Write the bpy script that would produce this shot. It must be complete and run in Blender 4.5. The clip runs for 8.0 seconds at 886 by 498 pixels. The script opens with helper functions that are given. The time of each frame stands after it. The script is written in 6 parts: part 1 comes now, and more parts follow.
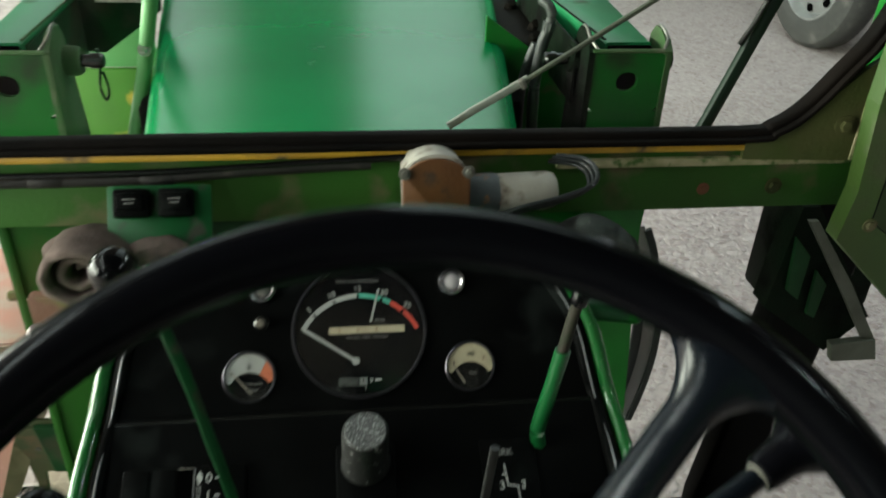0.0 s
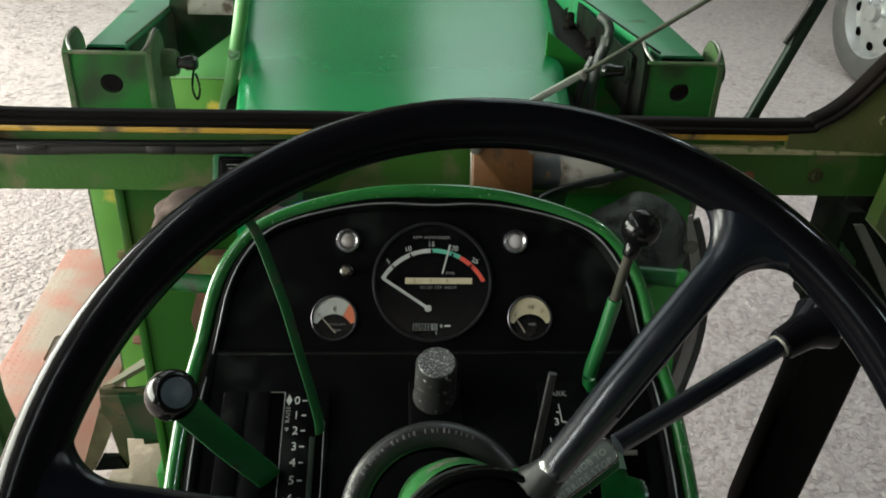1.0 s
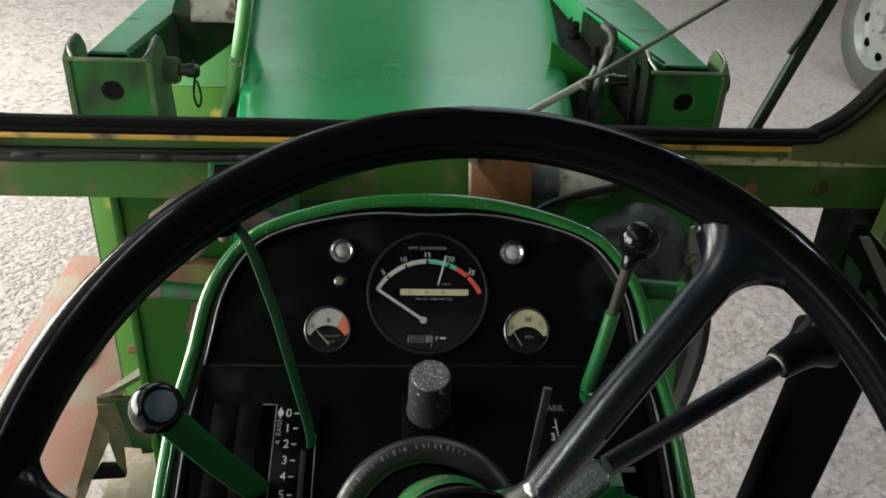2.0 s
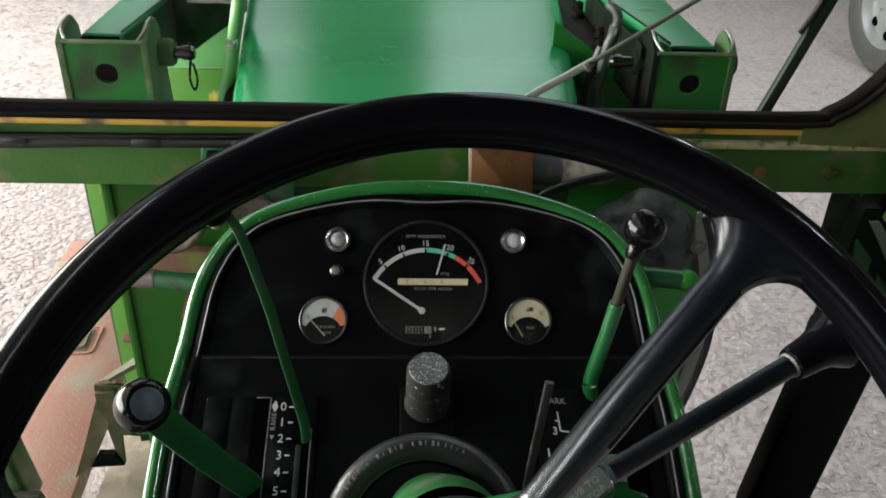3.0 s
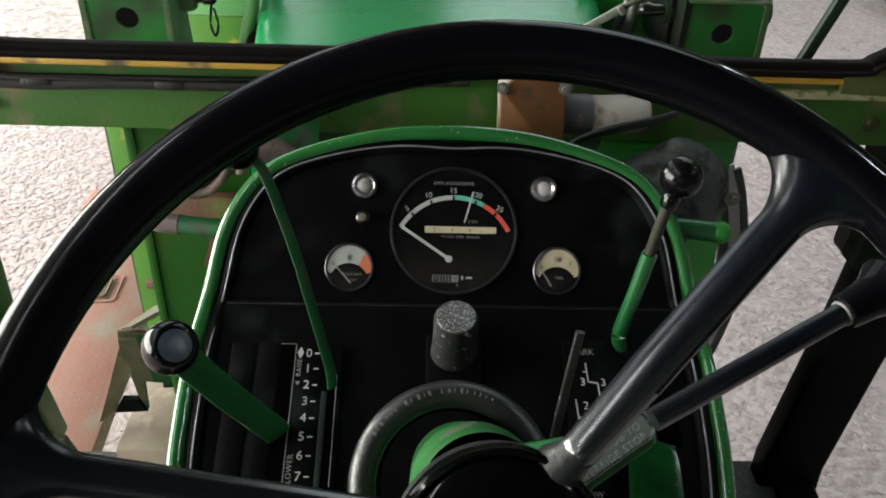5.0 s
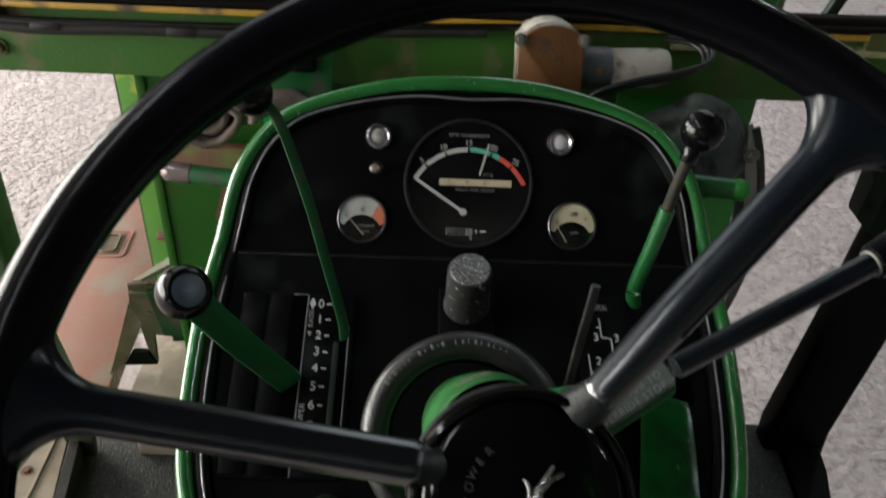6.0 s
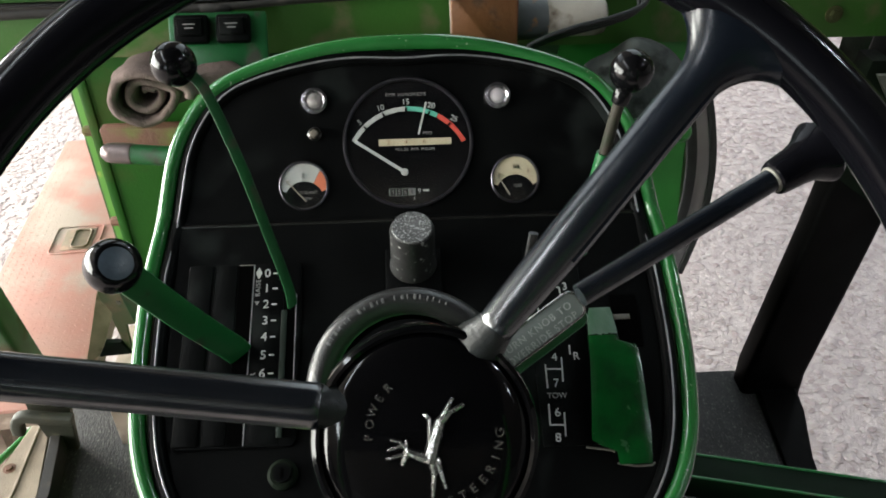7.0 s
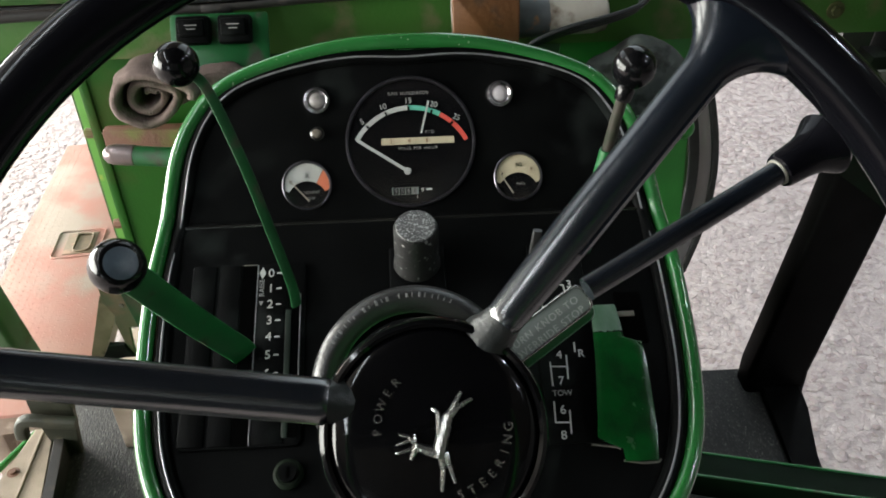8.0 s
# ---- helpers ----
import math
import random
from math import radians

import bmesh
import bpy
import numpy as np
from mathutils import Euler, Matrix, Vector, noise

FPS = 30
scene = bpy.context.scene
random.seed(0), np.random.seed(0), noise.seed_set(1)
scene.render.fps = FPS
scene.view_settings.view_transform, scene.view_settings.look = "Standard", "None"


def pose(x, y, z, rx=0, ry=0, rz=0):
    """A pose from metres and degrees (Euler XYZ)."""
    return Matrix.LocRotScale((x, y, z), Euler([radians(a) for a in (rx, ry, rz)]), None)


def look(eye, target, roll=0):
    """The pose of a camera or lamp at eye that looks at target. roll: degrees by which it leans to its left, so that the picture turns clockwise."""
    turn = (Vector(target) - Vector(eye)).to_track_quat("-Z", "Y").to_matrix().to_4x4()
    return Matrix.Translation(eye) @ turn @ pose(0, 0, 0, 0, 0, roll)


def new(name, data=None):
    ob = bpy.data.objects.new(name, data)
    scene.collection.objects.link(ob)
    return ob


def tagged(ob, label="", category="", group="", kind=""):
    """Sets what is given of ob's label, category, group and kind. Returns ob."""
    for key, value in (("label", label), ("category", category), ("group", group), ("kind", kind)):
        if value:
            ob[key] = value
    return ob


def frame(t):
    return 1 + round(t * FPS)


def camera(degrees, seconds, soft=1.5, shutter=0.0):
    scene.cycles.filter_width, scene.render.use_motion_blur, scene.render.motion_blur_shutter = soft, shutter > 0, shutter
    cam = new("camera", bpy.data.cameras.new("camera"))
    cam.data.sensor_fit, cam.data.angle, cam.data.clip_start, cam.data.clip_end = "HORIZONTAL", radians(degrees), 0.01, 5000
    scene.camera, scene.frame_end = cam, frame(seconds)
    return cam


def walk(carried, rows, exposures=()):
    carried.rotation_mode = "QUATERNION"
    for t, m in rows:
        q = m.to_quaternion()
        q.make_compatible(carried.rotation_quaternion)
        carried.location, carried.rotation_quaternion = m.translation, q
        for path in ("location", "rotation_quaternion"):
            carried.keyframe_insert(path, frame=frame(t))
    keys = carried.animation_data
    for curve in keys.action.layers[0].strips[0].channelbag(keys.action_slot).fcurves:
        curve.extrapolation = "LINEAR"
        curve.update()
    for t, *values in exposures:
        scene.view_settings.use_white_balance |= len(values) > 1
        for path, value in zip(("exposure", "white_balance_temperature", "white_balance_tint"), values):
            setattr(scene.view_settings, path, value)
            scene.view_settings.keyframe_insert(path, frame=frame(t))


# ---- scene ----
cam = camera(58.1, 8.0, soft=1.8, shutter=0.45)
PATH = [
    (0, (-0.0106, 0.0272, 2.1114), (0.2340, 1.7274, 1.0871), 2.31),
    (0.2, (-0.0225, -0.0243, 2.0931), (0.1871, 1.7010, 1.1036), 2.22),
    (0.5, (-0.0372, -0.0617, 2.0921), (0.1318, 1.6713, 1.1080), 2.33),
    (1, (-0.0405, -0.0872, 2.0904), (0.0852, 1.6676, 1.1393), 2.20),
    (1.5, (-0.0338, -0.0824, 2.0894), (0.0756, 1.6843, 1.1583), 2.32),
    (3, (-0.0222, -0.0509, 2.0811), (0.0769, 1.6937, 1.1081), 2.07),
    (3.5, (-0.0173, -0.0367, 2.0809), (0.0684, 1.6679, 1.0383), 1.53),
    (4, (-0.0308, -0.0392, 2.0593), (0.0410, 1.6537, 0.9968), 1.37),
    (4.2, (-0.0280, -0.0445, 2.0604), (0.0460, 1.6447, 0.9922), 1.63),
    (5.3, (-0.0406, -0.0393, 2.0670), (0.0076, 1.6507, 0.9984), 2.61),
    (5.5, (-0.0529, -0.0323, 2.0602), (-0.0174, 1.6491, 0.9777), 2.65),
    (6, (-0.0389, -0.0418, 2.0528), (0.0060, 1.5981, 0.9088), 2.88),
    (6.2, (-0.0300, -0.0481, 2.0420), (0.0451, 1.5676, 0.8656), 2.41),
    (6.5, (-0.0066, -0.0545, 2.0439), (0.0645, 1.5532, 0.8564), 0.91),
    (7, (0.0022, -0.0510, 2.0399), (0.0760, 1.5528, 0.8473), -0.56),
    (7.5, (0.0028, -0.0494, 2.0362), (0.0842, 1.5518, 0.8405), -0.70),
    (8, (-0.0003, -0.0523, 2.0369), (0.0710, 1.5548, 0.8484), -1.09),
]
walk(cam, [(t, look(eye, target, roll)) for t, eye, target, roll in PATH], [(0, -0.45, 6380, -6), (0.6, -0.34, 6430, 1), (1.5, -0.46, 6420, 1), (3, -0.27, 6300, 6), (4, -0.19, 6270, 8), (5.5, -0.40, 6380, 7), (6, -0.58, 6350, 8), (6.2, -0.36, 6400, 9), (6.6, 0.15, 6180, 8), (7.2, 0.15, 6240, 7), (8, 0.13, 6240, 7)])

# ---- world and lights ----
world = bpy.data.worlds.new("shed_sky")
world.use_nodes = True
scene.world = world
sky = world.node_tree.nodes.new("ShaderNodeTexSky")
sky.sky_type, sky.sun_disc, sky.sun_elevation, sky.sun_rotation = "NISHITA", False, radians(35), radians(250)
world.node_tree.links.new(sky.outputs[0], world.node_tree.nodes["Background"].inputs[0])
world.node_tree.nodes["Background"].inputs[1].default_value = 0.1


def area(name, m, w, h, power, colour):
    data = bpy.data.lights.new(name, "AREA")
    data.shape, data.size, data.size_y, data.energy, data.color = "RECTANGLE", w, h, power, colour
    ob = new(name, data)
    ob.matrix_world = m
    return ob


GZ = 0.2
area("door_daylight", look((-7.8, 2.0, 2.4), (-1.5, 2.0, 0.8)), 11.0, 3.6, 3900.0, (1.0, 0.965, 0.875))
# added weak fill from behind; no window is known there
area("rear_fill", look((-4.0, -7.8, 2.6), (-0.3, 0, 1.6)), 2.4, 1.6, 70.0, (0.90, 0.95, 1.0))
SKYLIGHTS = ((1.55, 8.5, 2.3, 13.0, 205.0, (0.94, 0.985, 0.98)), (-3.3, 8.5, 2.6, 13.0, 235.0, (0.98, 0.98, 0.96)))
BULBS = ((3.2, -1.0), (3.3, 1.0), (3.4, 3.0), (3.5, 5.0))
for bx, by in BULBS:
    area("bulb_light", look((bx, by, 4.28), (bx, by + 0.0001, 0)), 0.22, 0.22, 25.0, (0.90, 0.97, 1.03))
# unseen tube lamps, added to put a bright streak on the right spoke
STREAK_TUBES = ((-2.2, -2.2), (-2.2, 0.2))
for tx, ty in STREAK_TUBES:
    area("streak_light", look((tx, ty, 4.31), (tx, ty + 0.0001, 0)), 0.14, 2.0, 27.0, (0.93, 0.97, 1.0))
for sx, sy, sw_, sl, power, colour in SKYLIGHTS:
    area("skylight", look((sx, sy, 4.60), (sx, sy + 0.0001, 0)), sw_, sl, power, colour)
scene.view_settings.exposure = 0.0


# ---- materials ----
def mat(name, c1, c2=None, scale=18.0, rough=0.5, metal=0.0, bump=0.15, fine=220.0, dirt=None, dirt_amount=0.0, dirt_scale=7.0, coat=0.0, rough_var=0.12, stretch=None, spec=0.5):
    """A two-scale procedural surface: broad tone, fine grain, patches of dirt or wear."""
    m = bpy.data.materials.new(name)
    m.use_nodes = True
    nt = m.node_tree
    n, l = nt.nodes, nt.links
    b = n["Principled BSDF"]
    b.inputs["Metallic"].default_value = metal
    b.inputs["Coat Weight"].default_value = coat
    b.inputs["Coat Roughness"].default_value = 0.12
    b.inputs["Specular IOR Level"].default_value = spec
    tc = n.new("ShaderNodeTexCoord")
    src = tc.outputs["Object"]
    if stretch:
        mp = n.new("ShaderNodeMapping")
        mp.inputs["Scale"].default_value = stretch
        l.new(src, mp.inputs["Vector"])
        src = mp.outputs["Vector"]

    def noise_node(sc, detail):
        q = n.new("ShaderNodeTexNoise")
        q.inputs["Scale"].default_value, q.inputs["Detail"].default_value = sc, detail
        l.new(src, q.inputs["Vector"])
        return q

    def ramp(fac, lo, hi):
        r = n.new("ShaderNodeMapRange")
        r.inputs["From Min"].default_value, r.inputs["From Max"].default_value = lo, hi
        l.new(fac, r.inputs["Value"])
        return r.outputs[0]

    def mix(fac, a, c):
        q = n.new("ShaderNodeMix")
        q.data_type = "RGBA"
        l.new(fac, q.inputs[0])
        for value, slot in ((a, q.inputs[6]), (c, q.inputs[7])):
            if isinstance(value, tuple):
                slot.default_value = (*value, 1)
            else:
                l.new(value, slot)
        return q.outputs[2]

    broad, grain = noise_node(scale, 5), noise_node(fine, 3)
    col = mix(ramp(broad.outputs[0], 0.3, 0.7), c1, c2 or tuple(v * 0.75 for v in c1))
    base_rough = n.new("ShaderNodeMath")
    base_rough.operation = "MULTIPLY_ADD"
    l.new(broad.outputs[0], base_rough.inputs[0])
    base_rough.inputs[1].default_value, base_rough.inputs[2].default_value = rough_var, rough - rough_var / 2
    r_out = base_rough.outputs[0]
    if dirt:
        dn = noise_node(dirt_scale, 9)
        mask = ramp(dn.outputs[0], 0.62 - dirt_amount * 0.35, 0.72 - dirt_amount * 0.25)
        col = mix(mask, col, dirt)
        add = n.new("ShaderNodeMath")
        add.operation, add.use_clamp = "MULTIPLY_ADD", True
        l.new(mask, add.inputs[0])
        add.inputs[1].default_value = 0.35
        l.new(r_out, add.inputs[2])
        r_out = add.outputs[0]
    l.new(col, b.inputs["Base Color"])
    l.new(r_out, b.inputs["Roughness"])
    if bump:
        bp = n.new("ShaderNodeBump")
        bp.inputs["Strength"].default_value, bp.inputs["Distance"].default_value = bump, 0.002
        l.new(grain.outputs[0], bp.inputs["Height"])
        l.new(bp.outputs[0], b.inputs["Normal"])
    return m


GREEN = mat("green_paint", (0.018, 0.150, 0.020), (0.013, 0.11, 0.015), rough=0.34, bump=0.05, dirt=(0.10, 0.085, 0.05), dirt_amount=0.10, dirt_scale=14, coat=0.05, spec=0.25)
GREEN_HOOD = mat("hood_green_paint", (0.012, 0.22, 0.066), (0.009, 0.175, 0.053), scale=3, rough=0.26, bump=0.02, fine=90, rough_var=0.08, spec=0.42)
TRIM_GREEN = mat("glossy_trim_green", (0.018, 0.112, 0.025), (0.014, 0.086, 0.019), rough=0.15, bump=0.03, dirt=(0.20, 0.24, 0.16), dirt_amount=-0.12, dirt_scale=230, coat=0.25)
MAST_GREEN = mat("grimy_loader_green", (0.010, 0.118, 0.013), (0.008, 0.086, 0.010), scale=9, rough=0.45, bump=0.15, dirt=(0.014, 0.034, 0.010), dirt_amount=0.26, dirt_scale=7, spec=0.2)
POST_BLACK = mat("flat_black_paint", (0.002, 0.002, 0.002), (0.004, 0.004, 0.004), rough=0.45, spec=0.03, bump=0.1)
EDGE_GREY = mat("dull_edge_strip", (0.22, 0.225, 0.23), (0.10, 0.10, 0.105), scale=35, rough=0.4, metal=0.3, bump=0.2)
COVER_GREEN = mat("dark_chipped_cover", (0.0032, 0.052, 0.009), (0.0016, 0.020, 0.004), scale=38, rough=0.24, bump=0.12, dirt=(0.03, 0.06, 0.03), dirt_amount=0.0, dirt_scale=60, spec=0.3)
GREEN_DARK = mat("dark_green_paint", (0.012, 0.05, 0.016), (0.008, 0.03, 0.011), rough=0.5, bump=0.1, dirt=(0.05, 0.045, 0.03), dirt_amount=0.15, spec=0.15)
GREEN_MINT = mat("pale_mint_paint", (0.16, 0.40, 0.14), (0.12, 0.33, 0.11), scale=6, rough=0.5, bump=0.05)
GREEN_OLD = mat("faded_green_paint", (0.030, 0.098, 0.015), (0.030, 0.076, 0.013), scale=9, rough=0.55, bump=0.2, dirt=(0.12, 0.10, 0.06), dirt_amount=0.28, dirt_scale=11, spec=0.15)
GREEN_RUST = mat("rusty_green_panel", (0.04, 0.12, 0.015), (0.15, 0.06, 0.03), scale=7, rough=0.6, bump=0.25, dirt=(0.13, 0.05, 0.025), dirt_amount=0.35, dirt_scale=9)
BLACK_PANEL = mat("black_wrinkle_panel", (0.0016, 0.0017, 0.0018), (0.0034, 0.0036, 0.0036), spec=0.03, rough=0.40, bump=0.15, fine=900, dirt=(0.008, 0.0095, 0.009), dirt_amount=0.12, dirt_scale=13)
BLACK_GLOSS = mat("black_gloss_plastic", (0.003, 0.003, 0.0035), rough=0.06, bump=0.02, coat=0.4, rough_var=0.1)
BALL_BLACK = mat("black_ball_plastic", (0.003, 0.003, 0.0035), rough=0.12, bump=0.02, spec=0.2, rough_var=0.08)
# glossier copy of the rim's black; its bluish tint paints in reflected light
BLACK_SPOKE = mat("black_spoke_sheen", (0.0030, 0.0042, 0.0066), (0.0036, 0.005, 0.0078), spec=0.95, rough=0.22, bump=0.015, fine=700, rough_var=0.12)
BLACK_WHEEL = mat("black_wheel_rubber", (0.0025, 0.0025, 0.0035), (0.003, 0.003, 0.004), spec=0.09, rough=0.14, bump=0.012, fine=700, rough_var=0.08)
HUB_DULL = mat("dull_cast_black", (0.006, 0.0075, 0.0072), (0.004, 0.005, 0.005), scale=60, rough=0.42, bump=0.25, fine=350, spec=0.4)
BLACK_METAL = mat("black_satin_metal", (0.003, 0.003, 0.003), (0.006, 0.006, 0.005), rough=0.22, bump=0.04)
RUBBER = mat("black_rubber", (0.007, 0.0065, 0.0065), (0.013, 0.011, 0.010), spec=0.3, scale=25, rough=0.6, bump=0.3, fine=300, dirt=(0.04, 0.035, 0.03), dirt_amount=0.03, dirt_scale=30)
RING_RUBBER = mat("grey_black_rubber", (0.006, 0.006, 0.006), (0.012, 0.012, 0.012), scale=40, rough=0.36, bump=0.25, fine=400, spec=0.45)
DARK_STEEL = mat("dark_bezel_steel", (0.10, 0.094, 0.108), (0.05, 0.048, 0.055), scale=60, rough=0.3, metal=0.9, bump=0.05)
SIDE_GREEN = mat("chipped_dark_green", (0.009, 0.088, 0.022), (0.007, 0.064, 0.016), rough=0.32, bump=0.1, dirt=(0.03, 0.035, 0.02), dirt_amount=0.06, dirt_scale=40)
WORN_GREEN = mat("rubbed_green_steel", (0.032, 0.024, 0.021), (0.012, 0.022, 0.010), scale=45, rough=0.6, bump=0.1, spec=0.15)
CHROME = mat("chrome", (0.75, 0.75, 0.76), rough=0.12, metal=1.0, bump=0.02)
STEEL = mat("worn_steel", (0.30, 0.29, 0.27), (0.20, 0.19, 0.17), rough=0.42, metal=0.8, bump=0.15, dirt=(0.09, 0.07, 0.05), dirt_amount=0.15)
DULL_STEEL = mat("dull_grey_steel", (0.13, 0.125, 0.11), (0.09, 0.085, 0.07), rough=0.6, metal=0.3, bump=0.3, dirt=(0.10, 0.075, 0.05), dirt_amount=0.25)
ALU = mat("embossed_aluminium", (0.32, 0.35, 0.33), (0.20, 0.24, 0.22), rough=0.40, metal=0.5, bump=0.1)
WORN_BLACK = mat("worn_black_paint", (0.007, 0.007, 0.007), (0.015, 0.015, 0.0145), scale=60, rough=0.42, bump=0.2, dirt=(0.24, 0.24, 0.23), dirt_amount=0.02, dirt_scale=170, spec=0.35)
WORN_TOP = mat("scratched_black_top", (0.08, 0.08, 0.08), (0.03, 0.03, 0.03), scale=60, rough=0.5, bump=0.4, dirt=(0.30, 0.31, 0.31), dirt_amount=0.30, dirt_scale=520)
WHITE = mat("white_print", (0.40, 0.41, 0.39), rough=0.6, bump=0.0, fine=50)
GREY_PRINT = mat("faded_grey_print", (0.20, 0.20, 0.195), rough=0.6, bump=0.0, fine=50)
CREAM = mat("cream_print", (0.44, 0.39, 0.27), (0.36, 0.31, 0.21), scale=60, rough=0.6, bump=0.0)
TEAL = mat("teal_print", (0.10, 0.42, 0.30), rough=0.6, bump=0.0)
RED = mat("red_print", (0.55, 0.06, 0.04), rough=0.6, bump=0.0)
ORANGE = mat("orange_print", (0.55, 0.15, 0.07), rough=0.6, bump=0.0)
YELLOW = mat("yellow_paint", (0.48, 0.28, 0.018), (0.34, 0.19, 0.018), scale=15, rough=0.5, bump=0.1, dirt=(0.07, 0.05, 0.03), dirt_amount=0.2, dirt_scale=20)
BROWN = mat("brown_gearbox_cover", (0.15, 0.060, 0.020), (0.09, 0.038, 0.014), scale=22, rough=0.5, metal=0.35, bump=0.25, dirt=(0.06, 0.035, 0.02), dirt_amount=0.15, dirt_scale=40)
OFFWHITE = mat("grimy_white_paint", (0.38, 0.36, 0.32), (0.26, 0.235, 0.20), scale=20, rough=0.5, bump=0.15, dirt=(0.09, 0.065, 0.045), dirt_amount=0.34, dirt_scale=28)
CLOTH = mat("grey_brown_cloth", (0.16, 0.120, 0.108), (0.085, 0.065, 0.058), scale=45, rough=0.95, bump=0.9, fine=420, spec=0.1)
PRIMER = mat("red_primer_plate", (0.335, 0.142, 0.108), (0.33, 0.180, 0.143), scale=9, rough=0.7, bump=0.25, dirt=(0.31, 0.252, 0.21), dirt_amount=0.38, dirt_scale=5)
TAN = mat("tan_painted_steel", (0.24, 0.19, 0.135), (0.16, 0.12, 0.08), rough=0.6, bump=0.3, dirt=(0.12, 0.09, 0.06), dirt_amount=0.2)
MAT_RUBBER = mat("ribbed_floor_mat", (0.012, 0.012, 0.012), (0.028, 0.027, 0.026), spec=0.25, scale=60, rough=0.6, bump=1.0, fine=300, dirt=(0.13, 0.125, 0.115), dirt_amount=0.12, dirt_scale=420, stretch=(1.0, 0.35, 1.0))
BLUE = mat("blue_wire", (0.03, 0.06, 0.5), rough=0.4, bump=0)
PURPLE = mat("violet_wire", (0.12, 0.06, 0.20), rough=0.4, bump=0)
DARK = mat("dark_void", (0.0015, 0.0015, 0.0015), rough=0.95, bump=0, spec=0.0)
# lining for the unseen cab roof and rear, dark to hold reflections down
HEADLINER = mat("dark_grey_headliner", (0.035, 0.035, 0.035), (0.025, 0.025, 0.025), rough=0.9, bump=0.3, spec=0.1)
MUD = mat("dried_mud_on_steel", (0.30, 0.24, 0.19), (0.19, 0.14, 0.105), scale=11, rough=0.85, bump=0.5, fine=120, dirt=(0.40, 0.33, 0.27), dirt_amount=0.25, dirt_scale=17)
# yellow-green paint; on the mast plate its brightness stands for light
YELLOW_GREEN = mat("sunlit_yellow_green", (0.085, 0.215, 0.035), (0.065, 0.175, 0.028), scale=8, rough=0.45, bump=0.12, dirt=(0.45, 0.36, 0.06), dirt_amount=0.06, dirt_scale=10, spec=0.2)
GREY_WALL = mat("shed_sheeting", (0.16, 0.16, 0.16), (0.12, 0.12, 0.12), scale=2, rough=0.6, bump=0.05)
WOOD = mat("shed_ceiling_boards", (0.12, 0.105, 0.09), (0.08, 0.07, 0.06), scale=3, rough=0.7, bump=0.2)
TYRE = mat("tyre_rubber", (0.030, 0.030, 0.029), (0.045, 0.044, 0.042), rough=0.75, bump=0.3, dirt=(0.09, 0.085, 0.08), dirt_amount=0.2)
RIM_WHITE = mat("silver_rim", (0.31, 0.32, 0.32), (0.25, 0.25, 0.25), scale=8, rough=0.35, metal=0.5, bump=0.1)

GLASS = bpy.data.materials.new("windscreen_glass")
GLASS.use_nodes = True
gl = GLASS.node_tree
for node in list(gl.nodes):
    gl.nodes.remove(node)
g_out, g_mix = gl.nodes.new("ShaderNodeOutputMaterial"), gl.nodes.new("ShaderNodeMixShader")
g_tr, g_gl = gl.nodes.new("ShaderNodeBsdfTransparent"), gl.nodes.new("ShaderNodeBsdfGlossy")
g_tr.inputs[0].default_value = (0.95, 0.97, 0.955, 1)
g_gl.inputs["Roughness"].default_value = 0.03
g_mix.inputs[0].default_value = 0.014
gl.links.new(g_tr.outputs[0], g_mix.inputs[1])
gl.links.new(g_gl.outputs[0], g_mix.inputs[2])
gl.links.new(g_mix.outputs[0], g_out.inputs[0])


